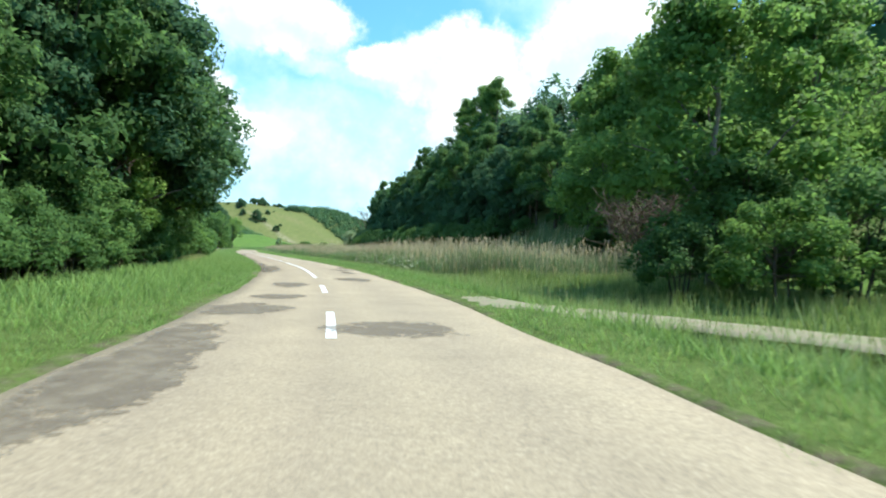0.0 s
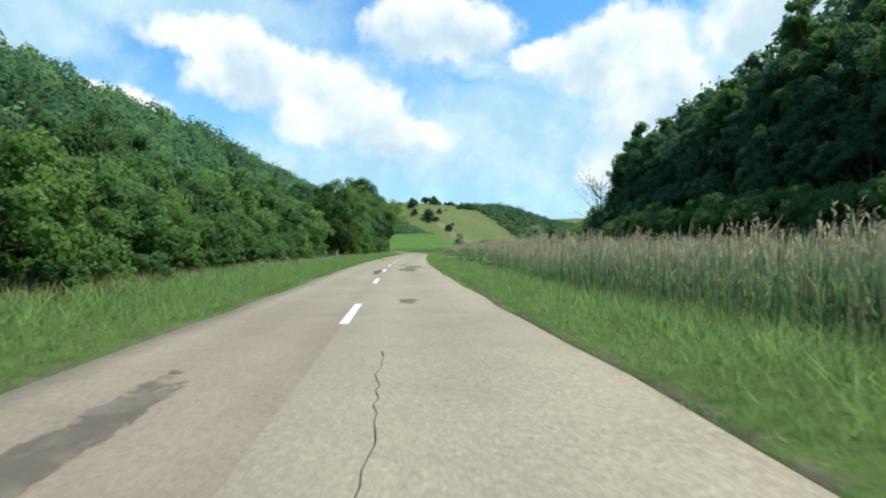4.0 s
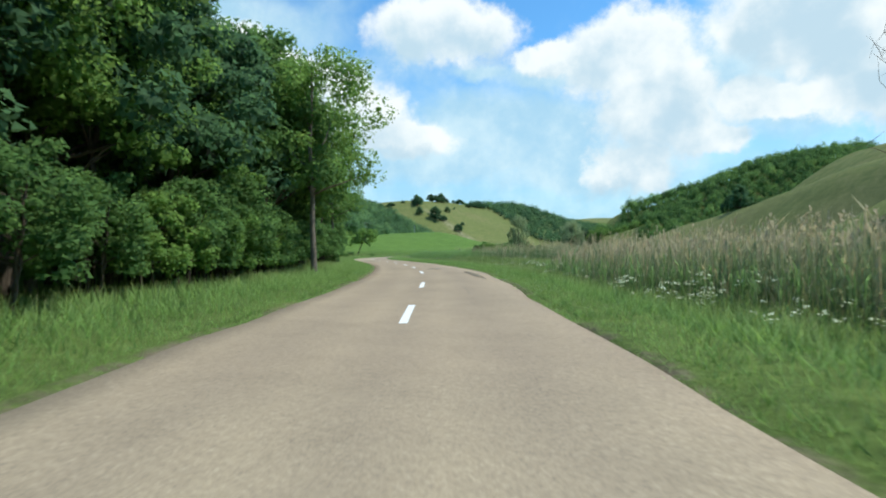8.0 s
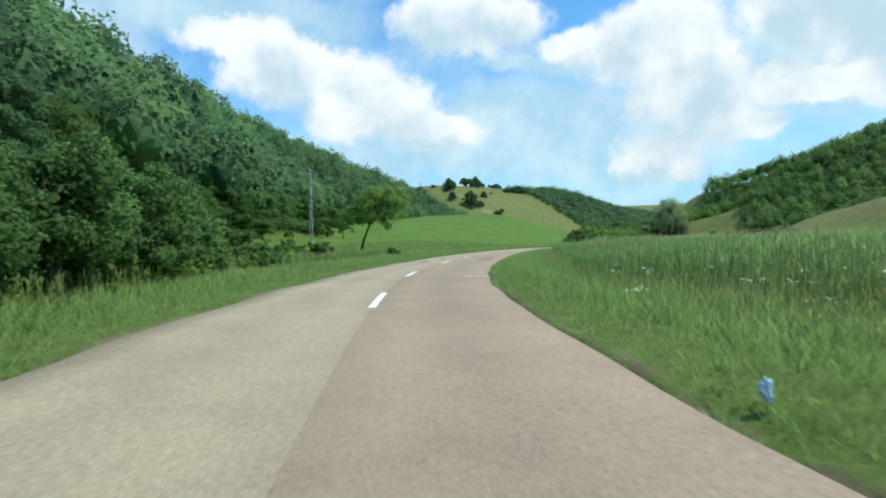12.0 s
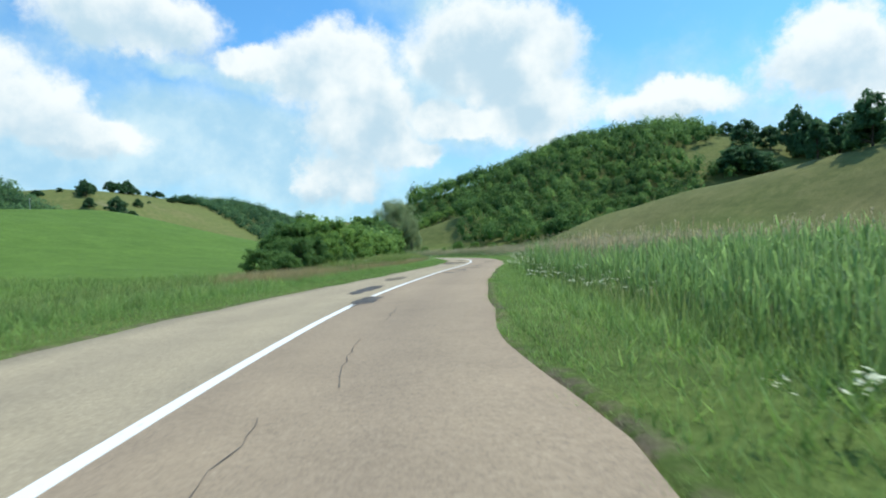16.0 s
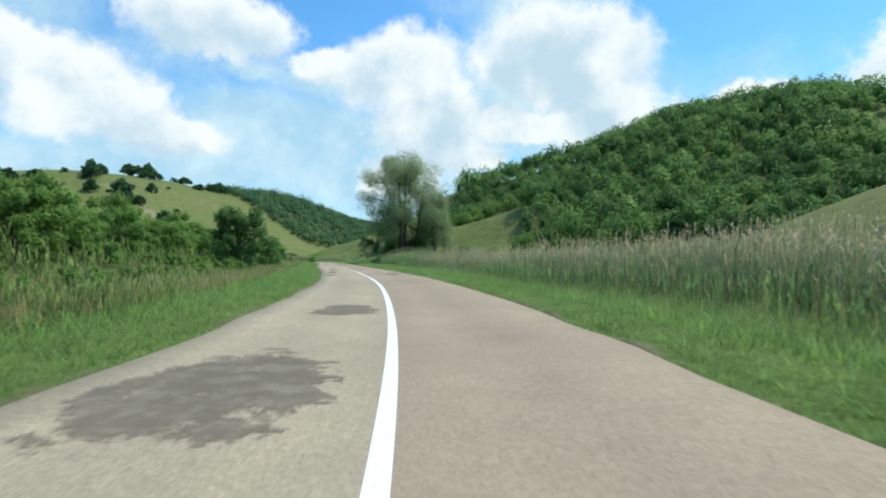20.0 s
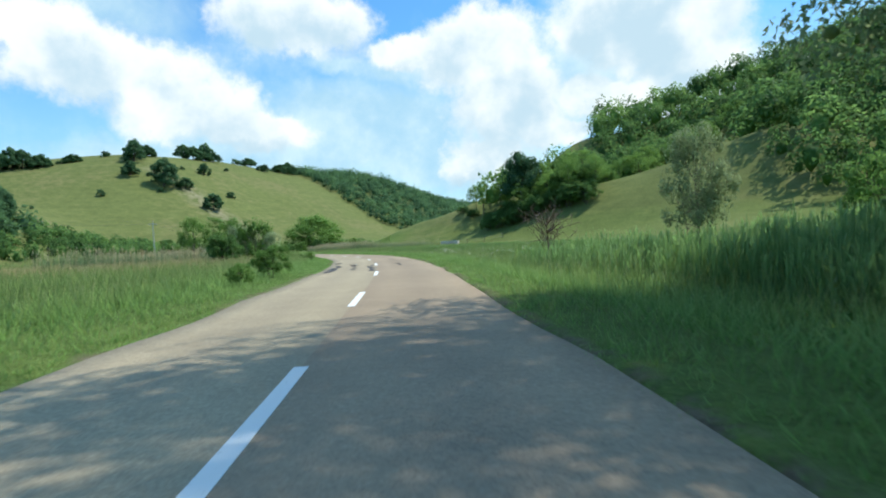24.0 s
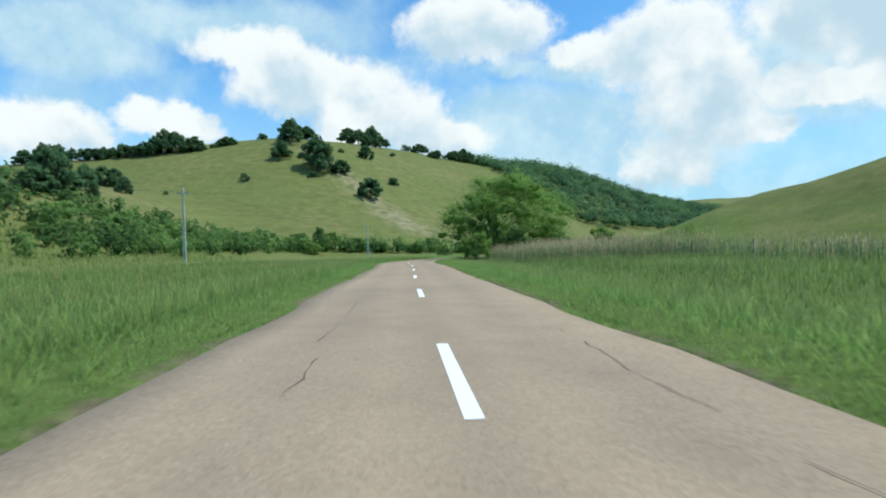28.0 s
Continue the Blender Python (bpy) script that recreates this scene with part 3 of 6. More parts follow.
def build_ground():
    gx, gy = grid_lines(-430, 120, 2.6, (-5200, 5200), 1.16), grid_lines(-60, 900, 2.6, (-3800, 5200), 1.14)
    px, py = [a.ravel() for a in np.meshgrid(gx, gy)]
    s, d = road_sense(px, py)
    z = land(px, py, (s, d))
    z = z - 0.16 * ((d > -half_left(s) - 2.9) & (d < half_right(s) + 2.9))
    near = np.hypot(px - np.interp(s, REACH, LINE[:, 0]), py - np.interp(s, REACH, LINE[:, 1])) < 60
    hill = ease(z, 1.0, 7) * np.where(near & (np.abs(d) < 25), 0.3, 1.0)
    hay = ease(s, 325, 380) * (1 - ease(s, 600, 660)) * (d < 0) * (1 - ease(-d, 150, 190))
    hill = hill * (1 - hay)
    grazed = np.maximum(ease(d, 28, 42) * ease(s, 690, 730), ease(-d, 34, 48) * ease(s, 700, 760))
    hill = np.maximum(hill, 0.75 * grazed)
    marsh = ease(d, 8, 12) * (1 - ease(z, 1.5, 6)) * (s > 30) * (s < 640) * 0.5
    # an eroded sandy rib runs down the pasture spur
    ax, ay, bx, by = -556, 931, -449, 901
    along = np.clip(((px - ax) * (bx - ax) + (py - ay) * (by - ay)) / ((bx - ax) ** 2 + (by - ay) ** 2), 0, 1)
    off = np.hypot(px - ax - along * (bx - ax), py - ay - along * (by - ay) - 3 * np.sin(along * 5))
    sandy = np.clip(1.15 - off / (6 + 6 * along), 0, 1)
    spur_foot = (px > -215) & (px < 0) & (py > 380) & (py < 600) & (z > 1.0)
    tan = np.where(spur_foot, (0.35 + 0.35 * np.sin(px * 0.07 + py * 0.05) * np.sin(py * 0.11)) * (1 - ease(z, 12, 34)), 0)
    marsh = np.maximum(marsh, tan)
    n, m = len(gy), len(gx)
    k = np.arange(n * m).reshape(n, m)
    faces = np.stack([k[:-1, :-1], k[:-1, 1:], k[1:, 1:], k[1:, :-1]], -1).reshape(-1, 4)
    me = sheet_mesh("ground", np.stack([px, py, z], -1), faces,
                    {"hillside": hill, "straw": np.clip(marsh, 0, 1), "sandy": sandy, "shaded_thatch": 0.8 * (1 - ease(np.abs(d), 9, 24)) * (1 - ease(z, 1.5, 5))}, smooth=True)
    tagged(link_mesh("ground", me, M_GROUND), "green valley floor and grassy hillsides", "ground", kind="structure")


build_ground()

# ---- the road ----
TONE_S = [-60, 50, 56, 118, 130, 214, 222, 292, 297, 724, 727, 900]
TONE_L = [0.15, 0.2, 0.85, 0.9, 0.05, 0.05, 0.85, 0.9, 0.0, 0.05, 1.0, 1.0]
TONE_R = [0.1, 0.1, 0.0, 0.05, 0.05, 0.05, 0.85, 0.9, 1.0, 0.95, 1.0, 1.0]


edge_rng = np.random.default_rng(5)
EDGE_S = np.arange(-40, 890, 2.2)
EDGE_L, EDGE_R = edge_rng.normal(0, 0.06, len(EDGE_S)), edge_rng.normal(0, 0.06, len(EDGE_S))


def build_road():
    ss = np.arange(-38, 880, 1.0)
    hl = half_left(ss) + np.interp(ss, EDGE_S, EDGE_L)
    hr = half_right(ss) + np.interp(ss, EDGE_S, EDGE_R)
    rows = []
    for f in (-1.0, -0.985, -0.78, -0.5, -0.22, -0.001, 0.0, 0.001, 0.22, 0.5, 0.78, 0.985, 1.0):
        d = f * (hl if f < 0 else hr)
        x, y = beside(ss, d)
        z = np.where(abs(f) == 1.0, -0.09, -0.012 * abs(f) - 0.01 * (abs(f) > 0.9)) + 0 * ss
        tone = np.interp(ss, TONE_S, TONE_L if f < 0 else TONE_R)
        wheel = np.full_like(ss, 1.0 if 0.2 < abs(f) < 0.8 and abs(f) != 0.5 else 0.0)
        rows.append((np.stack([x, y, z], -1), tone, wheel))
    v = np.stack([r[0] for r in rows], 1).reshape(-1, 3)
    tone, wheel = np.stack([r[1] for r in rows], 1).ravel(), np.stack([r[2] for r in rows], 1).ravel()
    k = np.arange(len(v)).reshape(len(ss), -1)
    faces = np.stack([k[:-1, :-1], k[:-1, 1:], k[1:, 1:], k[1:, :-1]], -1).reshape(-1, 4)
    me = sheet_mesh("road", v, faces, {"tone": tone, "wheel": wheel}, smooth=True)
    return tagged(link_mesh("road", me, M_ROAD), "narrow worn two-lane country road of pale patched asphalt", "road", kind="structure")


road = build_road()


def build_verge_ground(side):
    """The strip of earth and turf that meets the road's edge."""
    ss = np.arange(-38, 878, 0.8)
    edge = half_left(ss) + np.interp(ss, EDGE_S, EDGE_L) if side < 0 else half_right(ss) + np.interp(ss, EDGE_S, EDGE_R)
    rng = np.random.default_rng(60 + side)
    rows, soil = [], []
    for out, bare in ((-0.06, 1), (0.0, 1), (0.12, 0.7), (0.26, 0.0), (0.6, 0.0), (1.2, 0), (2.2, 0), (3.4, 0), (4.6, 0), (5.0, 0)):
        d = side * (edge + out + (rng.normal(0, 0.03, len(ss)) if 0.1 < out < 0.5 else 0))
        x, y = beside(ss, d)
        far = np.maximum(out, 0.26)
        xf, yf = beside(ss, side * (edge + far))
        z = land(xf, yf, (ss, side * (edge + far))) + 0.012
        z = np.where(out < 0.05, np.minimum(z, -0.03), z) + (rng.normal(0, 0.008, len(ss)) if 0.05 < out < 2 else 0)
        z = np.where(out < 0, -0.11, np.where(out > 4.8, z - 0.3, z))
        rows.append(np.stack([x, y, z], -1))
        soil.append(np.full(len(ss), float(bare)))
    v = np.stack(rows, 1).reshape(-1, 3)
    k = np.arange(len(v)).reshape(len(ss), -1)
    faces = np.stack([k[:-1, :-1], k[:-1, 1:], k[1:, 1:], k[1:, :-1]], -1).reshape(-1, 4)
    if side < 0:
        faces = faces[:, ::-1]
    me = sheet_mesh("road_verge", v, faces, {"soil": np.stack(soil, 1).ravel(), "shaded_thatch": np.full(len(v), 0.85)}, smooth=True)
    tagged(link_mesh("road_verge", me, M_GROUND), "turf verge with a crumbling earthy edge along the road", "verge", kind="structure")


build_verge_ground(-1)
build_verge_ground(1)


def ribbon(name, s0, s1, d, width, material, lift, parent, step=1.0, label=""):
    ss = np.linspace(s0, s1, max(2, int((s1 - s0) / step) + 1))
    out = []
    for side, z in ((-1, -0.02), (-1, lift), (1, lift), (1, -0.02)):
        x, y = beside(ss, d + side * width / 2)
        out.append(np.stack([x, y, np.full_like(ss, z)], -1))
    v = np.stack(out, 1).reshape(-1, 3)
    k = np.arange(len(v)).reshape(len(ss), 4)
    faces = np.stack([k[:-1, :-1], k[:-1, 1:], k[1:, 1:], k[1:, :-1]], -1).reshape(-1, 4)
    return link_mesh(name, sheet_mesh(name, v, faces), material, parent, label)


DASHES = [8.0, 16.4, 55, 61.6, 66.8, 71.3, 79, 86, 96, 107, 118, 129, 139.5, 149, 158.5, 169, 178.5, 188, 202.2, 213.2, 225.4, 235.2,
          248.2, 259.6, 269.5, 279.6, 288.4, 300.3, 310.7, 322, 334.6, 345.3, 359.2, 370.4, 382, 393.5, 594.5, 605, 616, 628, 642.6,
          652, 661, 672, 683, 695, 706.6, 717.4, 728, 738.2, 748.8, 760.5, 771.6, 782.4, 793.2, 804, 815]
for s0 in DASHES:
    ribbon("dash", s0, s0 + 3.4, 0.0, 0.15, M_LINE, 0.005, road, 1.1)
ribbon("solid_line", 25, 51, 0.0, 0.15, M_LINE, 0.005, road, 1.0)
ribbon("solid_line", 404, 446, 0.0, 0.15, M_LINE, 0.005, road, 1.0)
ribbon("solid_line", 448.5, 591, 0.0, 0.15, M_LINE, 0.005, road, 1.0)


def patch(s, d, length, width, material, seed, name="asphalt_patch", lift=0.005, parent=road, frayed=True):
    """An irregular thin repair or stain lying on the asphalt."""
    rng = random.Random(seed)
    n = 32
    pts, inner = [(s, d)], [1.0]
    for ring, edge in ((0.35, 1.0), (0.7, 0.75), (1.0, 0.0)) if frayed else ((1.0, 1.0),):
        for i in range(n):
            a = 2 * math.pi * i / n
            r = ring * (0.96 + 0.08 * math.sin(3 * a + seed) + 0.06 * math.sin(5 * a + 2.3 * seed)) * (1.2 if frayed else 1.0)
            b = d + 0.5 * width * r * math.sin(a)
            pts.append((s + 0.5 * length * r * math.cos(a), max(min(b, half_right(s) - 0.1), 0.1 - half_left(s))))
            inner.append(edge)
    x, y = beside(np.array([p[0] for p in pts]), np.array([p[1] for p in pts]))
    tris = [(0, 1 + i, 1 + (i + 1) % n) for i in range(n)]
    for k in range((len(pts) - 1) // n - 1):
        for i in range(n):
            a, b = 1 + k * n + i, 1 + k * n + (i + 1) % n
            tris += [(a, a + n, b + n), (a, b + n, b)]
    me = sheet_mesh(name, np.stack([x, y, np.full(len(x), lift)], -1), tris, {"inner": inner})
    return link_mesh(name, me, material, parent)


# repairs and stains: along, across, length, width, dark tar or brown
PATCHES = [(12, -1.6, 2.5, 1.6, 0), (15, -1.2, 1.6, 1.5, 0), (20, -1.0, 3.0, 1.2, 0), (24, 1.5, 3, 1.6, 0), (9, 1.0, 2.0, 2.2, 0), (31, 2.0, 3, 0.7, 0),
           (97, -2.1, 14, 0.7, 0), (112, -1.2, 5, 0.5, 0), (122, 1.1, 1.2, 0.5, 0), (139, -0.3, 6, 0.4, 1), (142, 1.3, 5, 1.2, 0), (147, 1.7, 4, 1.2, 0),
           (152, 1.0, 2.4, 0.8, 0)]
PATCHES_MID = [(174, -1.9, 6, 0.8, 0), (181, -1.4, 2.5, 0.9, 0), (206, -1.6, 3, 0.4, 0), (246, 2.6, 10, 0.5, 0), (256, 1.1, 2, 1.0, 0), (299, -1.4, 5, 2.2, 0),
               (303, -1.9, 3, 1.4, 0), (308.5, 0.05, 2.6, 0.8, 1), (306, 0.1, 3.0, 0.25, 1), (362, -1.7, 3, 0.4, 0), (369, -1.5, 3, 0.5, 0), (364, 2.2, 1.6, 1.1, 0),
               (368, 2.3, 1.6, 0.8, 0)]
PATCHES_LATE = [(447, 0.1, 3.0, 0.7, 1), (452, -0.9, 5, 0.7, 1), (460, -1.3, 4, 1.0, 0), (470, 1.0, 2.0, 1.2, 0), (467.2, 1.5, 1.1, 0.8, 0), (474, 1.3, 1.4, 1.6, 0), (480, 1.2, 1.4, 1.4, 0),
                (511, -1.3, 5, 1.4, 0), (519, 0.5, 1.6, 0.7, 0), (521, 1.9, 1.8, 1.3, 0)]
PATCHES_END = [(545, -1.6, 4, 2.2, 0), (553, -1.0, 3, 1.5, 0), (575.7, -0.1, 0.9, 0.5, 1), (580.9, -2.3, 3, 0.8, 0), (582.8, 2.3, 3.5, 1.0, 0), (589, -2.1, 6, 0.8, 0), (587.6, 1.5, 1.4, 0.5, 0),
               (600, -1.7, 4, 0.8, 0), (601, 0.9, 1.2, 1.8, 0)]
# broken-up lane: torn strips along its edge and its middle
torn = random.Random(31)
for s0, d0, count, ln, wd in ((677.5, -2.25, 12, 1.5, 0.34), (676.5, -0.35, 8, 1.3, 0.30), (679.0, -1.3, 5, 1.2, 0.34)):
    for i in range(count):
        PATCHES_END.append((s0 + i * 8.5 / count + torn.uniform(-0.3, 0.3), d0 + torn.uniform(-0.16, 0.16), ln * torn.uniform(0.6, 1.3), wd * torn.uniform(0.6, 1.5), 1))
PATCHES_LAST = [(684.5, 1.25, 0.3, 1.0, 1), (682.6, 1.3, 3.6, 0.13, 1), (683.6, 1.28, 0.7, 0.3, 1), (694, 1.6, 1.2, 0.6, 0), (736.5, -2.5, 2.0, 0.7, 0), (734.2, -2.5, 1.6, 0.6, 0), (733.5, 1.5, 0.4, 0.5, 1), (690, -2.4, 4, 0.6, 0),
                (35.5, -2.0, 12, 1.5, 0), (33.5, -2.4, 7, 1.2, 0), (44, -2.2, 6, 0.7, 0), (6.5, -1.9, 7, 1.2, 0), (38, 2.6, 3, 0.8, 0), (34.8, 2.2, 2, 1.4, 0), (494, -1.9, 11, 3.2, 0), (497.4, -2.6, 6, 1.4, 0), (508.5, -1.3, 4, 1.4, 0),
                (497.2, 2.3, 3.2, 1.6, 0), (493.4, 1.7, 0.8, 0.6, 1), (465.9, 0.8, 1.2, 1.0, 1)]
for i, (s0, d0, ln, wd, tar) in enumerate(PATCHES + PATCHES_MID + PATCHES_LATE + PATCHES_END + PATCHES_LAST):
    patch(s0, d0, ln, wd, M_PATCH if tar else M_STAIN, i + 3, lift=0.005 + 0.0012 * (i % 3))


def crack(s0, s1, d, seed, wide=0.005):
    """A hairline crack that wanders along a lane."""
    rng = random.Random(seed)
    ss = np.arange(s0, s1, 0.22)
    dd = d + np.cumsum([rng.uniform(-0.045, 0.045) for _ in ss])
    out = []
    for side in (-1, 1):
        x, y = beside(ss, dd + side * np.array([wide * rng.uniform(0.2, 1.5) for _ in ss]))
        out.append(np.stack([x, y, np.full_like(ss, 0.0045)], -1))
    v = np.stack(out, 1).reshape(-1, 3)
    k = np.arange(len(v)).reshape(len(ss), 2)
    faces = np.stack([k[:-1, 0], k[:-1, 1], k[1:, 1], k[1:, 0]], -1)
    link_mesh("crack", sheet_mesh("crack", v, faces), M_CRACK, road)


crack_rng = random.Random(9)
for a, b, d0 in [(100, 118, 0.8), (232, 262, 1.5), (283, 300, -0.8), (372, 384, 1.4), (424, 446, 1.2), (463, 480, 1.3), (484, 540, 1.25),
                 (584, 590, 1.4), (676, 692, 1.3), (735, 765, 1.7), (740, 775, -1.6)]:
    s0 = a
    while s0 < b:
        run = crack_rng.uniform(1.5, 5.0)
        crack(s0, min(s0 + run, b), d0 + crack_rng.uniform(-0.15, 0.15), int(s0 * 10))
        s0 += run + crack_rng.uniform(0.5, 4.0)

# white cross strokes at the road's edge in the bend
for s0 in (344.5, 427.0):
    patch(s0, half_right(s0) - 0.45, 0.22, 0.95, M_LINE, int(s0), name="edge_mark", frayed=False)


TRACK = glide([beside(15.5, 2.2), beside(13.0, 4.8), beside(9.8, 7.4), beside(5.5, 10.2), beside(-2.0, 14.0), beside(-14.0, 20.0)], 12)


def build_track():
    """A gravel track that leaves the road to the right."""
    pts = TRACK
    head = np.gradient(pts, axis=0)
    head /= np.hypot(head[:, 0], head[:, 1])[:, None]
    w = np.interp(np.arange(len(pts)), [0, 8, 20, 60], [1.7, 1.25, 0.9, 0.85]) * (1 + 0.12 * np.sin(np.arange(len(pts)) * 1.3))
    rows = []
    for f in (-1.0, -0.9, -0.4, 0.0, 0.4, 0.9, 1.0):
        x, y = pts[:, 0] + head[:, 1] * f * w, pts[:, 1] - head[:, 0] * f * w
        s, d = road_sense(x, y)
        z = np.maximum(land(x, y, (s, d)), -0.05) + np.where(abs(f) == 1.0, -0.05, 0.016)
        z = np.where(d < half_right(s) - 0.1, -0.10, z)
        rows.append(np.stack([x, y, z], -1))
    v = np.stack(rows, 1).reshape(-1, 3)
    k = np.arange(len(v)).reshape(len(pts), -1)
    faces = np.stack([k[:-1, :-1], k[:-1, 1:], k[1:, 1:], k[1:, :-1]], -1).reshape(-1, 4)
    tagged(link_mesh("gravel_track", sheet_mesh("gravel_track", v, faces, smooth=True), M_GRAVEL), "pale gravel farm track branching off the road", "track", kind="structure")


build_track()


# ---- plants ----
def unit(v):
    return v / np.maximum(np.linalg.norm(v, axis=-1, keepdims=True), 1e-6)


def leaves(rng, centres, normals, size, slim=0.62):
    """Pointed leaves facing about the given way."""
    n = len(centres)
    up = unit(normals + rng.normal(0, 0.6, (n, 3)))
    side = unit(np.cross(up, rng.normal(0, 1, (n, 3))))
    tip = np.cross(up, side)
    k = (size * rng.uniform(0.65, 1.35, n))[:, None]
    a, b = tip * k * 0.62, side * k * 0.6 * slim
    v = np.stack([centres - a * 0.6 - b, centres - a * 0.6 + b, centres + a], 1).reshape(-1, 3)
    return v, np.arange(n * 3).reshape(n, 3), np.repeat(normals, 3, axis=0)


ICO = bmesh.new()
bmesh.ops.create_icosphere(ICO, subdivisions=1, radius=1.0)
ICO_V, ICO_F = np.array([v.co[:] for v in ICO.verts]), np.array([[v.index for v in f.verts] for f in ICO.faces])
ICO.free()


def hearts(rng, centres, reach, start):
    """Shaded inner masses of a crown's clumps: uneven low balls behind the leaves."""
    n = len(centres)
    lump = rng.uniform(0.72, 1.18, (n, len(ICO_V), 1))
    v = (centres[:, None, :] + ICO_V[None] * reach * lump).reshape(-1, 3)
    f = (ICO_F[None] + (np.arange(n) * len(ICO_V))[:, None, None]).reshape(-1, 3) + start
    return v, f, np.tile(ICO_V, (n, 1))


def crown_points(rng, clumps, radii, per):
    """Points in the outer part of many clumps, with the way outwards."""
    n = len(clumps)
    way = unit(rng.normal(0, 1, (n, per, 3)))
    r = radii[:, None, None] * rng.uniform(0.35, 1.08, (n, per, 1)) ** 0.6
    pts = clumps[:, None, :] + way * r * np.array([1.0, 1.0, 0.78])
    return pts.reshape(-1, 3), unit(way * 0.8 + np.array([0, 0, 0.55])).reshape(-1, 3)


def tubes(runs, sides=7):
    """Tapered round limbs: each run is a list of (x, y, z, radius)."""
    vs, fs, base = [], [], 0
    ring = np.arange(sides) * 2 * math.pi / sides
    for run in runs:
        run = np.array(run, dtype=float)
        head = unit(np.gradient(run[:, :3], axis=0))
        ref = np.where(np.abs(head[:, 2:3]) > 0.9, np.array([[1.0, 0, 0]]), np.array([[0, 0, 1.0]]))
        u = unit(np.cross(head, ref))
        w = np.cross(head, u)
        pts = run[:, None, :3] + run[:, None, 3:4] * (np.cos(ring)[None, :, None] * u[:, None, :] + np.sin(ring)[None, :, None] * w[:, None, :])
        vs.append(pts.reshape(-1, 3))
        k = base + np.arange(len(run) * sides).reshape(len(run), sides)
        nxt = np.roll(k, -1, axis=1)
        fs.append(np.stack([k[:-1], nxt[:-1], nxt[1:], k[1:]], -1).reshape(-1, 4))
        base += len(run) * sides
    return np.concatenate(vs), np.concatenate(fs)


def limb(rng, a, b, r0, r1, steps=5, sway=0.08):
    a, b = np.array(a, dtype=float), np.array(b, dtype=float)
    length = np.linalg.norm(b - a)
    out = []
    for i in range(steps + 1):
        t = i / steps
        p = a + (b - a) * t + (rng.normal(0, sway, 3) * length * t * (1 - t) if 0 < i < steps else 0)
        p[2] += 0.10 * length * t * (1 - t)
        out.append((*p, r0 + (r1 - r0) * t))
    return out


def tree_proto(seed, height, spread, bare, clumps, per, leaf, foliage, bark, trunk=0.22, name="tree", label="", category="tree", group="",
               stems=1, lean=0.0, taper=0.35, egg=0.0, flat=1.0, core=0.34):
    """A broadleaved tree or shrub: trunk with limbs, and a crown of leaf clumps."""
    rng = np.random.default_rng(seed)
    mid, half = (height + bare) / 2, (height - bare) / 2
    way = unit(rng.normal(0, 1, (clumps, 3)))
    way[:, 2] = np.where(way[:, 2] < -0.75, -way[:, 2], way[:, 2])
    r = rng.uniform(0.15, 1.0, (clumps, 1)) ** 0.42
    c = way * r
    width = spread * (1 - taper * np.clip(c[:, 2:3], -1, 1) - egg * np.abs(c[:, 2:3]))
    c = np.concatenate([c[:, :1] * width, c[:, 1:2] * width * flat, mid + c[:, 2:3] * half * 0.9], 1)
    c[:, 0] += lean * (c[:, 2] / height)
    c[:, :2] += rng.normal(0, spread * 0.10, (clumps, 2))
    radii = spread * rng.uniform(0.20, 0.36, clumps) * (1.15 - 0.4 * r[:, 0])
    pts, way2 = crown_points(rng, c, radii, per)
    lv, lf, lo = leaves(rng, pts, way2, leaf)
    hv, hf, ho = hearts(rng, c, (radii * core)[:, None, None] * np.array([1.0, 1.0, 0.8]), len(lv))
    lv, lf, lo = np.concatenate([lv, hv]), np.concatenate([lf, hf]), np.concatenate([lo, ho])
    # clumps are rounded, and so is the whole crown
    lo = unit(lo + 0.6 * unit(lv - np.array([0.0, 0.0, mid])) + np.array([0.0, 0.0, 0.55]))
    runs = []
    for st in range(stems):
        foot = np.clip(rng.normal(0, 0.12 * spread, 2), -0.15 * spread, 0.15 * spread) * (stems > 1)
        top = (lean * 0.8 + foot[0] * 2.8, foot[1] * 2.8, height * (0.86 if stems == 1 else 0.74))
        runs.append(limb(rng, (foot[0], foot[1], -0.4), top, trunk, trunk * 0.2, 8, 0.035))
        body = np.array(runs[-1])
        pick = rng.choice(clumps, min(clumps, 11 if stems == 1 else 6), replace=False)
        for i in pick:
            k = int(np.clip(np.searchsorted(body[:, 2], c[i, 2] * rng.uniform(0.4, 0.72)), 1, len(body) - 2))
            runs.append(limb(rng, body[k, :3], c[i], body[k, 3] * 0.5, 0.02, 4, 0.07))
    tv, tf = tubes(runs)
    thing = new(name)
    tagged(thing, label, category, group)
    link_mesh("trunk", sheet_mesh("trunk", tv, tf, smooth=True), bark, thing)
    link_mesh("crown", sheet_mesh("crown", lv, lf, {"outward": lo}), foliage, thing)
    SIZES[thing.name] = (height, spread)
    return thing


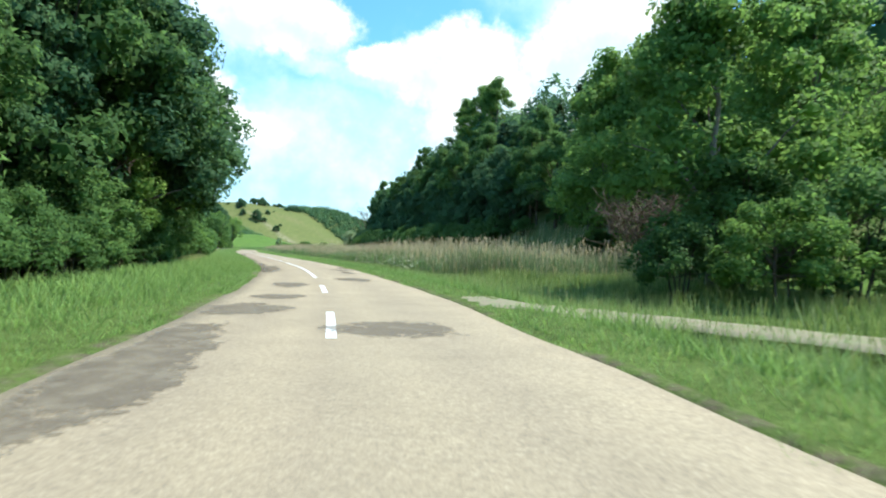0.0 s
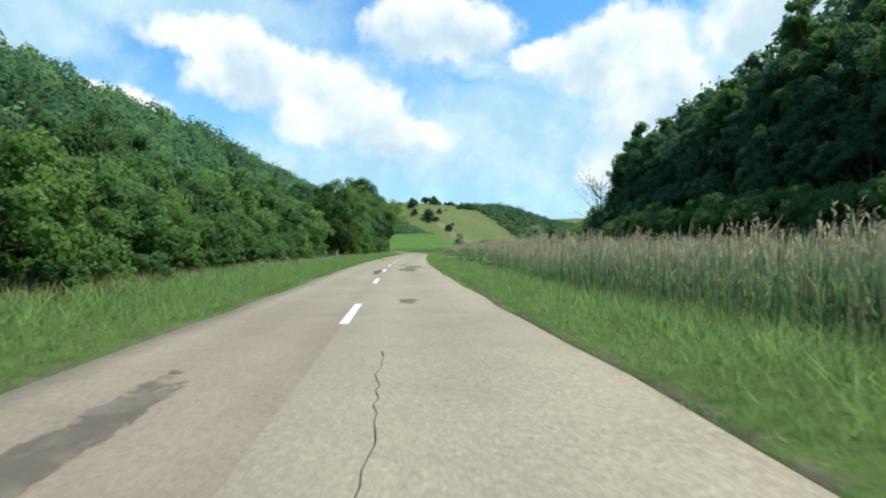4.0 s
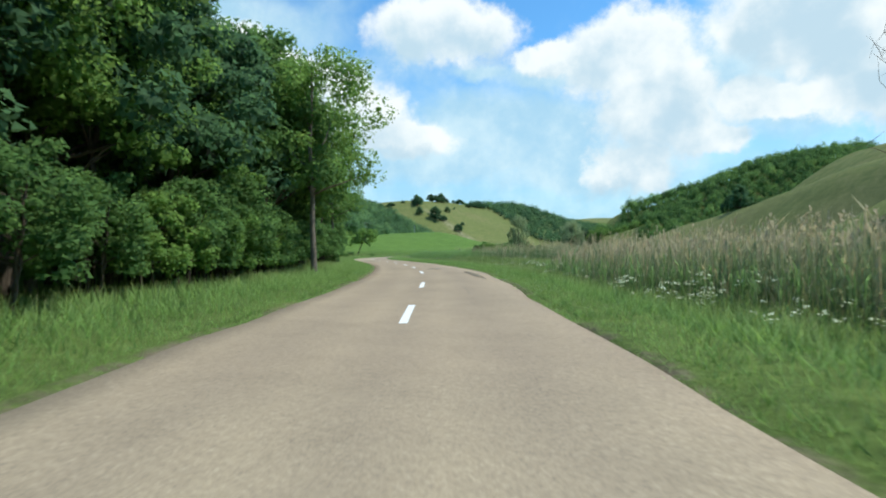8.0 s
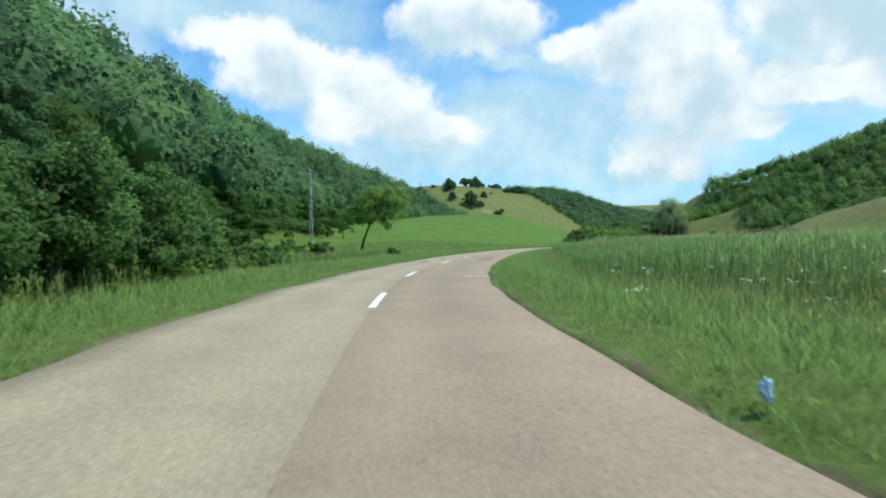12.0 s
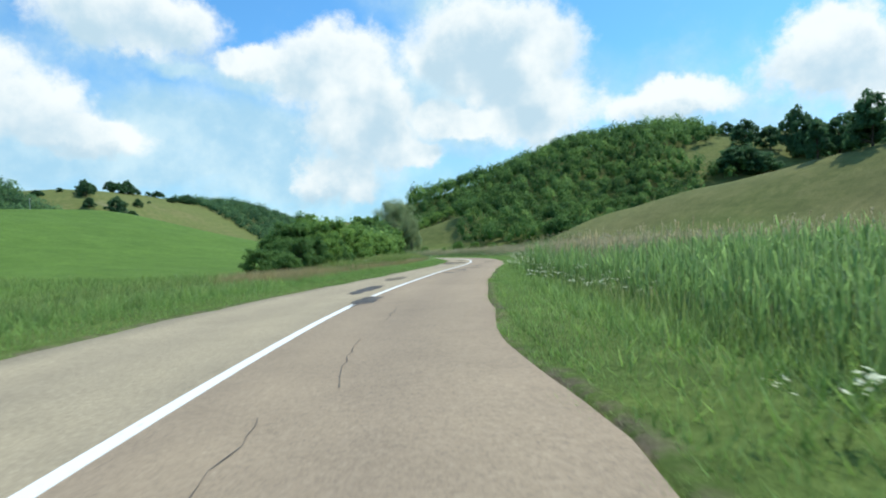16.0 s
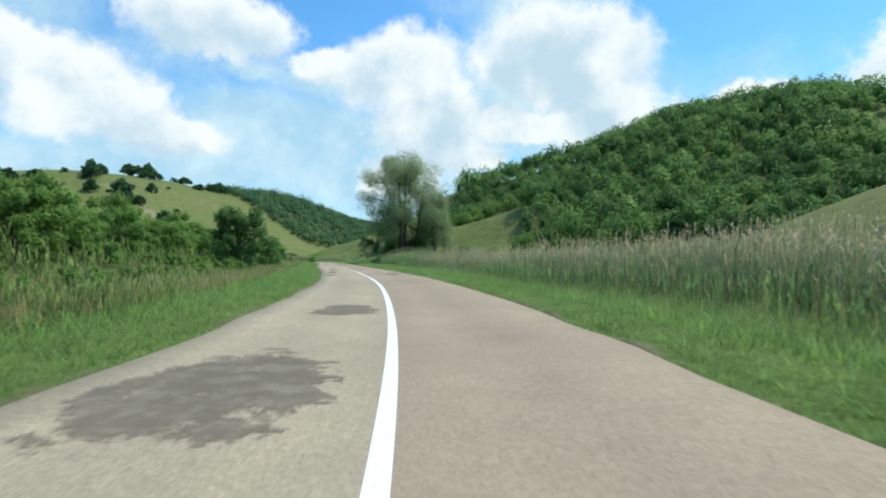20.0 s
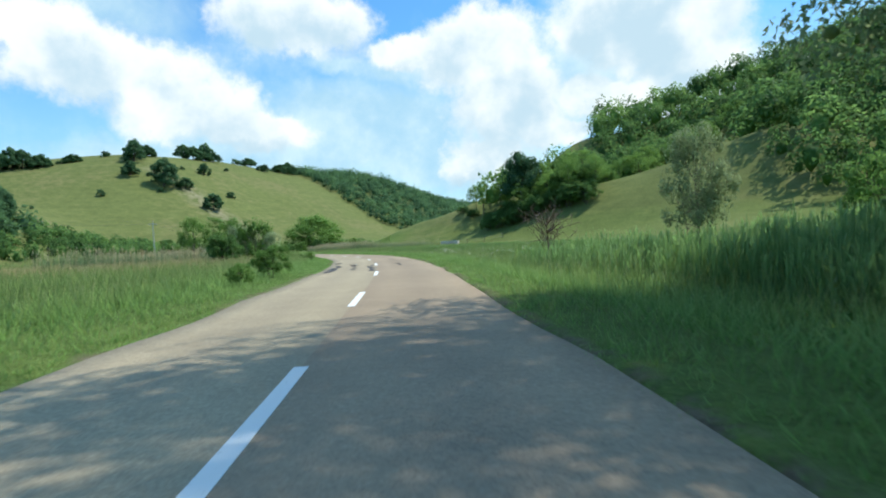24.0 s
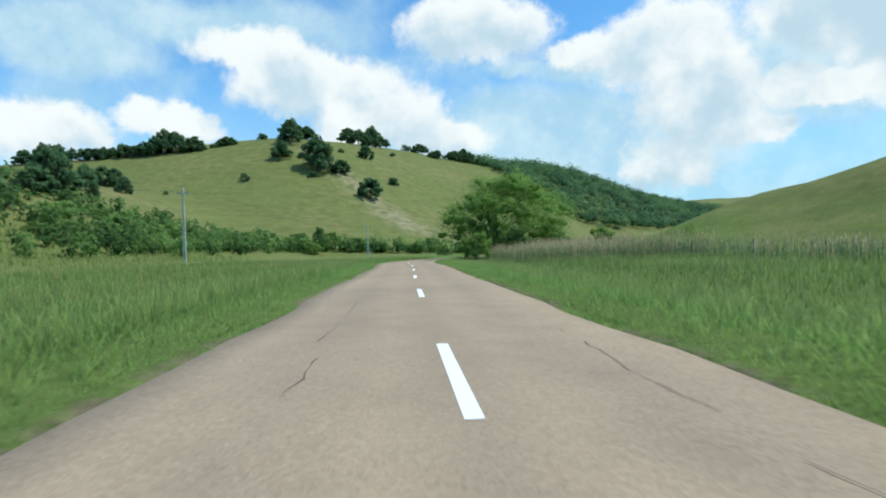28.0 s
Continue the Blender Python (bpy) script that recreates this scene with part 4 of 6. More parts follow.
def pine_proto(seed, height, spread, bare, whorls, per, leaf, foliage, label, name="pine_tree"):
    """A pine or spruce: straight trunk, whorls of drooping boughs."""
    rng = np.random.default_rng(seed)
    runs = [limb(rng, (0, 0, -0.4), (0.1, 0.05, height * 0.97), 0.16 + 0.012 * height, 0.02, 8, 0.008)]
    pts, ways = [], []
    for i in range(whorls):
        t = (i + 0.5) / whorls
        z = bare + (height - bare) * t
        reach = spread * (1 - t) ** 0.8 * rng.uniform(0.7, 1.1) + 0.18
        for j in range(6):
            a = rng.uniform(0, 2 * math.pi)
            tip = np.array([math.cos(a) * reach, math.sin(a) * reach, z + 0.12 * reach])
            runs.append([(0, 0, z, 0.035), (tip[0] * 0.5, tip[1] * 0.5, z - 0.02, 0.022), (*tip, 0.008)])
            f = rng.uniform(0.2, 1.05, (per, 1))
            pts.append(np.array([0, 0, z]) + (tip - np.array([0, 0, z])) * f + rng.normal(0, 0.13 + 0.06 * reach, (per, 3)))
            ways.append(np.tile(np.array([[0, 0, 1.0]]), (per, 1)))
    lv, lf, lo = leaves(rng, np.concatenate(pts), np.concatenate(ways), leaf, 0.3)
    tv, tf = tubes(runs, 5)
    thing = new(name)
    tagged(thing, label, "tree")
    link_mesh("trunk", sheet_mesh("trunk", tv, tf, smooth=True), M_BARK, thing)
    link_mesh("crown", sheet_mesh("crown", lv, lf, {"outward": lo}), foliage, thing)
    SIZES[thing.name] = (height, spread)
    return thing


def bare_proto(seed, height, spread, boughs, name, label, category, r=0.12):
    """A leafless tree or bush of forking twigs."""
    rng = np.random.default_rng(seed)
    runs = [limb(rng, (0, 0, -0.3), (0.1 * spread, 0, height * 0.8), r, r * 0.25, 6, 0.04)]
    for i in range(boughs):
        body = np.array(runs[0])
        k = rng.integers(1, len(body) - 1)
        a, up = rng.uniform(0, 2 * math.pi), rng.uniform(0.25, 1.0)
        tip = (math.cos(a) * spread * rng.uniform(0.5, 1.0), math.sin(a) * spread * rng.uniform(0.5, 1.0), body[k, 2] + (height - body[k, 2]) * up)
        run = limb(rng, body[k, :3], tip, r * 0.42, 0.012, 4, 0.09)
        runs.append(run)
        for j in range(6):
            q = np.array(run[rng.integers(1, 5)])
            end = q[:3] + unit(rng.normal(0, 1, 3) + np.array([0, 0, 0.6])) * spread * rng.uniform(0.15, 0.4)
            runs.append(limb(rng, q[:3], end, 0.016, 0.005, 3, 0.1))
    tv, tf = tubes(runs, 5)
    thing = new(name)
    tagged(thing, label, category)
    link_mesh("stem", sheet_mesh("stem", tv, tf, smooth=True), M_DEAD, thing)
    return thing


SIZES = {}


class Nursery:
    """Sets a built plant down first, then copies of it."""

    def __init__(self, protos, seed, group=""):
        self.protos, self.used, self.rng, self.group = protos, [False] * len(protos), random.Random(seed), group

    def set(self, x, y, size=1.0, vary=0.14, which=None, sink=0.0, turn=None):
        i = self.rng.randrange(len(self.protos)) if which is None else which
        k = size * self.rng.uniform(1 - vary, 1 + vary)
        z = land_at(x, y) - sink
        tall = k * self.rng.uniform(0.92, 1.1)
        m = pose(x, y, z, 0, 0, self.rng.uniform(0, 360) if turn is None else turn) @ Matrix.Diagonal((k, k, tall, 1))
        ob = self.protos[i]
        if self.used[i]:
            ob = copy_thing(ob, m)
        else:
            ob.matrix_basis = m
            self.used[i] = True
        if self.group:
            tagged(ob, group=self.group)
        return ob

    def fit(self, x, y, tall, wide, which=0, sink=0.3):
        """Sets one down with a height and a half width in metres."""
        ob = self.protos[which]
        size = SIZES[ob.name]
        m = pose(x, y, land_at(x, y) - sink, 0, 0, self.rng.uniform(0, 360)) @ Matrix.Diagonal((wide / size[1], wide / size[1], tall / size[0], 1))
        if self.used[which]:
            ob = copy_thing(ob, m)
        else:
            ob.matrix_basis = m
            self.used[which] = True
        if self.group:
            tagged(ob, group=self.group)
        return ob

    def by_road(self, s, d, size=1.0, vary=0.14, which=None, sink=0.0):
        x, y = beside(s, d)
        return self.set(float(x), float(y), size, vary, which, sink)


roadside_trees = Nursery([
    tree_proto(11, 12.5, 4.2, 0.8, 90, 170, 0.24, M_LEAF, M_BARK, label="tall leafy roadside tree with dense green crown", trunk=0.24),
    tree_proto(12, 13.5, 3.8, 1.0, 90, 170, 0.24, M_LEAF_FRESH, M_BARK_PALE, label="slender roadside tree with light green crown", trunk=0.20),
    tree_proto(13, 11.5, 4.6, 0.6, 90, 170, 0.24, M_LEAF, M_BARK, label="broad roadside tree with deep green leaves", trunk=0.26, stems=2),
    tree_proto(14, 14.0, 4.0, 1.2, 90, 170, 0.24, M_LEAF_DARK, M_BARK, label="tall dark green tree at the wood's edge", trunk=0.26)], 21)
bushes = Nursery([
    tree_proto(31, 4.6, 2.5, 0.1, 60, 120, 0.17, M_LEAF_FRESH, M_BARK, name="hedge_bush", label="dense green hedge bush beside the road", category="bush", stems=4, trunk=0.07, taper=0.25),
    tree_proto(32, 5.0, 2.3, 0.1, 60, 120, 0.17, M_LEAF, M_BARK, name="hawthorn_bush", label="tall leafy hawthorn bush beside the road", category="bush", stems=4, trunk=0.07, taper=0.2),
    tree_proto(33, 4.0, 2.7, 0.0, 60, 120, 0.17, M_LEAF, M_BARK, name="spreading_bush", label="spreading green bush beside the road", category="bush", stems=5, trunk=0.06, taper=0.2)], 22)
scrub = Nursery([
    tree_proto(41, 2.2, 1.5, 0.0, 24, 60, 0.20, M_LEAF_FRESH, M_BARK, name="shrub", label="low bright green shrub", category="shrub", stems=5, trunk=0.03, taper=0.2),
    tree_proto(42, 2.6, 1.3, 0.0, 24, 60, 0.20, M_LEAF, M_BARK, name="elder_shrub", label="low dark green shrub", category="shrub", stems=5, trunk=0.03, taper=0.2)], 23)
dark_trees = Nursery([
    tree_proto(51, 15.0, 4.6, 1.5, 70, 150, 0.34, M_LEAF_DARK, M_BARK, name="wood_edge_tree", label="tall dark tree at the edge of the wood", trunk=0.28, group="trees at the wood's edge"),
    tree_proto(52, 16.5, 4.2, 1.8, 70, 150, 0.34, M_LEAF, M_BARK, name="wood_edge_tree", label="tall green tree at the edge of the wood", trunk=0.28, group="trees at the wood's edge"),
    tree_proto(53, 13.5, 5.0, 1.0, 70, 150, 0.34, M_LEAF_DARK, M_BARK, name="wood_edge_tree", label="wide dark tree at the edge of the wood", trunk=0.3, group="trees at the wood's edge")], 24)
pines = Nursery([pine_proto(61, 11.0, 3.4, 1.2, 22, 60, 0.26, M_NEEDLE, "bushy dark green pine standing over the hedge"),
                 pine_proto(62, 9.0, 2.2, 0.6, 20, 36, 0.30, M_NEEDLE, "young dark pine on the slope")], 25)
spruces = Nursery([pine_proto(63, 18.0, 3.0, 1.5, 30, 30, 0.42, M_NEEDLE, "tall pointed spruce rising out of the wood", "spruce_tree")], 29)
locusts = Nursery([
    tree_proto(64, 14.0, 4.2, 3.6, 80, 120, 0.19, M_LEAF_FRESH, M_BARK_PALE, name="locust_tree", label="tall locust tree with airy crown and furrowed bark", trunk=0.19, taper=0.05, core=0.16),
    tree_proto(65, 15.0, 3.8, 4.2, 76, 120, 0.19, M_LEAF_FRESH, M_BARK, name="locust_tree", label="slender locust tree leaning over the road verge", trunk=0.16, taper=-0.05, core=0.16, lean=1.2)], 30)
hill_trees = Nursery([
    tree_proto(71, 11.0, 5.6, -2.0, 60, 60, 0.75, M_LEAF_DARK, M_BARK, name="hill_tree", label="round dark tree standing alone on the hill pasture", trunk=0.35, group="trees on the pasture hill"),
    tree_proto(72, 9.5, 4.2, -1.5, 60, 60, 0.7, M_LEAF_DARK, M_BARK, name="hill_tree", label="dark tree on the grassy hill crest", trunk=0.3, group="trees on the pasture hill"),
    tree_proto(73, 5.0, 2.8, -0.8, 40, 50, 0.45, M_LEAF_DARK, M_BARK, name="hill_tree", label="small rounded tree on the hill pasture", trunk=0.16, group="trees on the pasture hill")], 26)
willows = Nursery([
    tree_proto(81, 21.0, 8.0, 0.6, 200, 420, 0.17, M_LEAF_WILLOW, M_BARK, name="willow_tree", label="big silvery willow leaning over the road", trunk=0.42, stems=4, taper=0.15, core=0.13),
    tree_proto(82, 17.0, 11.0, -1.0, 160, 200, 0.27, M_LEAF_FRESH, M_BARK, name="willow_tree", label="wide round willow beside the road bend", trunk=0.45, stems=3, taper=0.2),
    tree_proto(83, 6.0, 4.6, 0.0, 50, 55, 0.30, M_LEAF_FRESH, M_BARK, name="willow_bush", label="round pale green willow bush behind the reeds", category="bush", stems=5, trunk=0.08, taper=0.2),
    tree_proto(84, 8.0, 3.0, 1.0, 90, 130, 0.15, M_LEAF_WILLOW, M_BARK_PALE, name="willow_bush", label="thin-stemmed grey-green willow bush by the marsh", category="bush", stems=6, trunk=0.06, taper=0.1, core=0.15)], 27)
oaks = Nursery([tree_proto(91, 15.5, 6.5, 1.6, 100, 80, 0.5, M_LEAF_DARK, M_BARK, name="oak_tree", label="big dark oak at the foot of the pasture slope", trunk=0.5, taper=0.1)], 28)

rng_place = random.Random(77)


def row(nursery, s0, s1, step, d, jitter, size, vary=0.16, which=None):
    first, last = size if isinstance(size, tuple) else (size, size)
    s = s0
    while s < s1:
        here = first + (last - first) * (s - s0) / (s1 - s0)
        nursery.by_road(s + rng_place.uniform(-0.3, 0.3) * step, d + rng_place.uniform(-jitter, jitter), here, vary, which)
        s += step * rng_place.uniform(0.8, 1.2)


# left of the road, from the start of the drive
row(roadside_trees, -26, 56, 6.0, -11.5, 1.0, 1.0)
row(roadside_trees, -24, 60, 6.5, -17.5, 1.5, 1.15)
row(bushes, -24, 24, 3.2, -9.0, 0.6, 0.85)
row(bushes, 48, 58, 3.2, -9.6, 0.6, 0.85)
row(bushes, 58, 172, 3.6, -9.4, 0.7, 1.0)
row(roadside_trees, 66, 174, 8.5, -19.0, 2.0, 0.72)
row(scrub, 58, 172, 5.5, -7.4, 0.4, 0.6)
for s0, d0, k in ((60, -12.5, 0.9), (65, -14, 1.0), (71, -13.5, 1.0), (78, -15.5, 0.95), (69, -18, 1.2), (76, -20, 1.2)):
    roadside_trees.by_road(s0, d0, k, 0.05, 2)
for s0, d0, k in ((87.5, -14.6, 1.0), (101, -15.2, 0.84), (108.5, -13.6, 0.78), (110.5, -14.2, 0.84), (113, -13.4, 0.74), (150, -24, 0.85), (158, -27, 0.9)):
    pines.by_road(s0, d0, k, 0.05, 0)
# locusts close to the road at the cutting
for s0, d0, k, w in ((249.5, -6.2, 1.0, 0), (258, -8.4, 0.95, 1), (266, -9.0, 1.0, 0), (281, -6.9, 1.0, 0), (289, -8.6, 1.05, 1), (297, -8.0, 1.0, 0), (305, -8.4, 1.05, 1), (312, -8.2, 1.0, 0), (224, -10.2, 0.95, 1), (229, -10.6, 0.95, 0), (234, -10.4, 1.0, 1)):
    locusts.by_road(s0, d0, k, 0.04, w)
row(roadside_trees, 190, 222, 5.0, -10.0, 0.8, 0.78)
row(roadside_trees, 172, 222, 6.0, -18.5, 1.5, 0.8)
row(bushes, 170, 192, 2.6, -13.6, 0.8, 1.0, 0.15, 0)
row(bushes, 190, 214, 3.2, -9.4, 0.5, 1.2, 0.1, 0)
row(scrub, 170, 178, 1.6, -9.6, 0.6, 0.7, 0.2, 0)
row(scrub, 186, 192, 1.6, -9.8, 0.6, 0.7, 0.2, 0)
row(bushes, 190, 222, 3.6, -8.4, 0.5, 0.72)
row(roadside_trees, 224, 302, 8.5, -11.5, 0.9, (0.85, 1.2))
row(roadside_trees, 222, 302, 6.0, -16.0, 1.5, (0.85, 1.45))
row(bushes, 222, 250, 3.2, -8.8, 0.6, 0.9)
row(bushes, 263, 302, 3.2, -9.4, 0.6, 0.85)
row(bushes, 284, 319, 2.9, -7.9, 0.4, 0.82)
row(bushes, 303, 344, 3.8, -11.5, 1.5, 1.0)
row(bushes, 303, 338, 4.6, -17.0, 1.5, 1.2)
row(roadside_trees, 304, 335, 8.0, -23.0, 2.0, 0.75)
row(roadside_trees, 335, 420, 8.0, -66.0, 6.0, 0.7)
row(roadside_trees, 303, 319, 5.0, -10.6, 0.6, 1.15)
row(bushes, 303, 322, 3.0, -9.2, 0.5, 0.85)
row(bushes, 320, 338, 3.0, -10.2, 0.8, 1.1)
row(dark_trees, -20, 345, 8.0, -26.0, 1.5, 0.85)
# thicket in the right-hand bend
row(bushes, 464, 478, 2.6, -9.6, 0.4, (0.50, 0.85), 0.1)
row(bushes, 478, 536, 2.6, -11.6, 0.6, (1.08, 1.02), 0.16, 0)
row(bushes, 473, 482, 3.2, -13.0, 0.6, (0.85, 1.1), 0.1)
row(bushes, 483, 538, 3.2, -15.2, 1.0, (1.28, 1.25), 0.16)
row(scrub, 536, 640, 2.2, -9.6, 1.4, 0.8, 0.25, 0)
row(scrub, 536, 640, 2.4, -13.0, 1.6, 1.1, 0.2, 0)
bushes.by_road(588.6, -7.2, 0.52, 0.02, 1)
row(scrub, 466, 540, 4.5, -9.6, 0.5, 0.6)
row(roadside_trees, 318, 402, 6.0, -42.0, 6.0, 0.62)
row(scrub, 330, 405, 4.0, -36.0, 5.0, 0.9)
pines.by_road(536.5, -9.8, 0.48, 0.02, 1)
row(scrub, 58, 172, 2.6, -8.2, 0.4, 0.85)
row(bushes, 60, 106, 2.8, -8.6, 0.5, 0.85)
row(scrub, 60, 102, 2.2, -7.0, 0.3, 0.62)
row(bushes, 538, 560, 2.6, -10.6, 0.6, 0.68, 0.15, 0)
row(bushes, 560, 584, 3.0, -10.8, 0.7, 0.62, 0.15, 0)
row(scrub, 576, 640, 3.6, -8.2, 1.0, 0.5, 0.2, 0)
row(scrub, 578, 645, 3.6, -11.5, 1.2, 0.8, 0.2, 0)
row(bushes, 648, 672, 4.2, -15.0, 1.5, 0.4)
for s0, d0, k in ((669.4, -4.4, 0.24), (674.2, -4.3, 0.40)):
    bushes.by_road(s0, d0, k, 0.04, 0)
bushes.by_road(706, -12.5, 0.72, 0.04, 1)
scrub.by_road(376, -7.5, 0.6, 0.04, 1)
row(bushes, 246, 262, 3.0, -11.5, 0.6, 0.85)
for s0, d0, k in ((255.5, -9.0, 0.72), (258.5, -9.2, 0.8), (262, -9.6, 0.85), (333, -8.8, 0.9), (338, -9.0, 0.95)):
    bushes.by_road(s0, d0, k, 0.05, 0)
roadside_trees.by_road(251.5, -9.4, 1.1, 0.03, 1)
for s0, d0, k in ((309, -9.4, 1.2), (315, -9.2, 1.25), (321, -9.0, 1.2)):
    roadside_trees.by_road(s0, d0, k, 0.04, 0)
for s0, d0, k in ((341, -11, 0.9), (345, -12, 1.0), (349, -14, 1.0), (353, -15.5, 1.1), (357, -18, 1.0), (362, -20, 1.1), (367, -22, 1.0), (372, -25, 1.1), (378, -28, 1.1), (385, -30, 1.1), (392, -32, 1.0)):
    bushes.by_road(s0, d0, k, 0.1)
for s0, d0, k in ((346, -19, 0.55), (352, -23, 0.6), (360, -27, 0.6), (368, -31, 0.62), (377, -35, 0.6), (386, -37, 0.6)):
    roadside_trees.by_road(s0, d0, k, 0.1)
for s0, d0, k in ((27, -11.0, 1.35), (33, -10.4, 1.4), (39, -10.0, 1.42), (45, -10.2, 1.3), (51, -10.6, 1.1)):
    roadside_trees.by_road(s0, d0, k, 0.05, 0)
for s0, d0, k in ((31, -8.6, 1.1), (37, -8.6, 1.1), (43, -8.8, 1.1)):
    roadside_trees.by_road(s0, d0, k, 0.05, 3)
for s0, d0, k in ((334, -7.9, 0.9), (337.5, -7.8, 1.0), (341, -8.3, 0.95), (345, -9.4, 0.9)):
    bushes.by_road(s0, d0, k, 0.05, 1)
# scrub on the rough slope before the hayfield
for s0, d0, k in ((345, -10, 1.0), (348, -16, 1.1), (351, -11.5, 0.9), (355, -22, 1.2), (358, -14, 0.9), (362, -18, 1.1), (365, -26, 1.2), (368, -16, 0.8), (372, -21, 1.0), (376, -30, 1.2), (380, -24, 1.0), (386, -27, 1.1)):
    scrub.by_road(s0, d0, k, 0.15)
# a small leaning tree in the hayfield
leaning = Nursery([tree_proto(96, 4.6, 1.9, 1.0, 90, 120, 0.11, M_LEAF_FRESH, M_BARK, name="leaning_tree", label="small leaning wild pear tree in the hayfield", trunk=0.10, lean=2.0, taper=0.05)], 3)
leaning.set(-222.0, 332.6, 2.05, 0.0, turn=20)
scrub.by_road(375.7, -6.9, 0.5, 0.02, 1)
scrub.by_road(377.0, -7.6, 0.45, 0.02, 1)

for x, y, tall, wide in ((-232, 325, 7, 2.4), (-237, 331, 8.5, 2.6), (-244, 339, 8, 2.6), (-255, 355, 9, 2.8), (-257, 361, 8.5, 2.8), (-226, 320, 3, 2.0), (-250, 347, 8, 2.6), (-264, 372, 9, 3.0), (-270, 384, 9, 3.0)):
    roadside_trees.fit(x, y, tall, wide, 0)
for x, y, tall, wide in ((-235, 470, 3.5, 4.0), (-226, 470, 3.5, 4.0), (-230, 474, 4, 4.0), (-220, 472, 3.0, 3.0)):
    bushes.fit(x, y, tall, wide, 2)
# right of the road
for s0, d0, k in ((33, 27, 1.2), (37, 25.5, 1.3), (41, 25, 1.3), (36, 29, 1.3), (18, 13.5, 1.0), (20, 20, 1.1), (12, 22, 1.1), (47, 30, 1.3), (28, 27, 1.2)):
    roadside_trees.by_road(s0, d0, k, 0.14, 1)
for s0, d0, k in ((13, 11.5, 0.8), (16, 10.8, 0.8), (12, 17.5, 0.9), (17, 13.5, 1.1), (22, 18.5, 1.1), (26, 22, 1.0), (31, 23.5, 1.0), (36, 24.5, 1.0), (40, 23, 1.0), (44, 26, 1.0), (14, 15, 1.1), (48, 29, 1.1)):
    bushes.by_road(s0, d0, k)
dead = Nursery([bare_proto(5, 3.4, 2.2, 34, "dead_bush", "leafless brown bush among the reeds", "bush", 0.06)], 4)
dead.by_road(27.5, 17.3, 1.3, 0.0)
dead.by_road(25.8, 17.8, 1.1, 0.0)
dead.by_road(679.0, 8.9, 0.62, 0.0)
dead_tree = Nursery([bare_proto(6, 11.5, 4.6, 30, "dead_tree", "bare dead tree at the wood's edge", "tree", 0.16)], 5)
dead_tree.set(-93.6, 260.4, 1.55, 0.0)
for s0, s1, d0 in ((40, 110, 44.0), (110, 175, 47.5), (175, 222, 51.5), (222, 264, 56.0)):
    row(dark_trees, s0, s1, 5.6, d0, 2.2, 1.1 if s0 < 170 else 1.0)
    row(dark_trees, s0 + 4, s1, 6.0, d0 + 7.0, 2.5, 1.0)
    row(bushes, s0 + 2, s1, 6.0, d0 - 1.8, 1.2, 0.9, 0.2, 2)
for s0, d0, k in ((236, 53, 1.3), (246, 54.5, 1.35), (255, 56, 1.25)):
    dark_trees.by_road(s0, d0, k, 0.05)
for x, y in ((-26, 172), (-21, 165), (-32, 180)):
    roadside_trees.set(x, y, 1.6, 0.05, 1)
for x, y, tall, wide in ((-15.3, 132, 15, 3.0), (-9.9, 124, 15.5, 3.2), (-5.8, 126, 14, 3.0), (-2.6, 127, 11.5, 3.0), (-12.5, 128, 12, 2.8), (1.5, 118, 15, 3.4), (6, 112, 16, 3.4), (-20, 140, 11, 2.8)):
    spruces.fit(x, y, tall, wide, 0)
willows.fit(-142.5, 269.6, 7.2, 1.45, 3)
willows.set(-231.6, 595.5, 1.02, 0.0, 0)
willows.fit(-238.5, 606.0, 5.7, 2.1, 3)
willows.fit(-225.5, 598.0, 14.0, 3.6, 0)
for x, y, tall, wide in ((-233.5, 593.5, 6.0, 3.0), (-230.0, 597.5, 7.0, 3.6), (-227.0, 593.0, 4.5, 3.0), (-222.5, 597.5, 4.0, 3.4)):
    bushes.fit(x, y, tall, wide, 1)
willows.fit(-329.4, 749.5, 12.0, 9.0, 1)
for s0, d0, tall, wide, kind in ((708.5, -8.2, 3.8, 1.9, 3), (709.5, -9.8, 4.6, 2.2, 2), (711.5, -11.6, 4.8, 2.3, 3), (713.0, -13.4, 4.4, 2.2, 2), (708.0, -7.0, 2.6, 1.3, 2), (710.0, -10.5, 4.4, 2.0, 3)):
    x, y = beside(s0, d0)
    willows.fit(float(x), float(y), tall, wide, kind)
bushes.fit(-266.4, 630.6, 1.5, 0.8, 0)
row(scrub, 703, 714, 1.3, -6.4, 0.8, 0.36, 0.2, 0)
bushes.fit(-225.5, 513.5, 5.7, 2.0, 1)
for x, y, k in ((-207.8, 569, 1.0), (-202, 574, 0.9), (-213, 577, 0.6), (-196, 580, 0.8), (-188, 583, 0.8), (-229, 616, 0.9), (-222, 622, 0.9)):
    willows.set(x, y, k, 0.05, 2)
bushes.set(-326.5, 736.0, 0.95, 0.0, 0)
bushes.set(-324.0, 741.0, 0.9, 0.0, 1)
bushes.set(-321.0, 747.0, 1.0, 0.0, 2)
bushes.set(-317.0, 752.0, 1.0, 0.0, 0)
oaks.fit(-262.3, 739.4, 16.8, 6.0)
for x, y, tall, wide, kind in ((-275.5, 750.9, 10.5, 3.4, 0), (-271.0, 753.5, 11.5, 3.2, 1), (-278.5, 755.0, 9.0, 2.8, 1), (-267.0, 748.0, 10.5, 3.4, 0)):
    locusts.fit(x, y, tall, wide, kind)
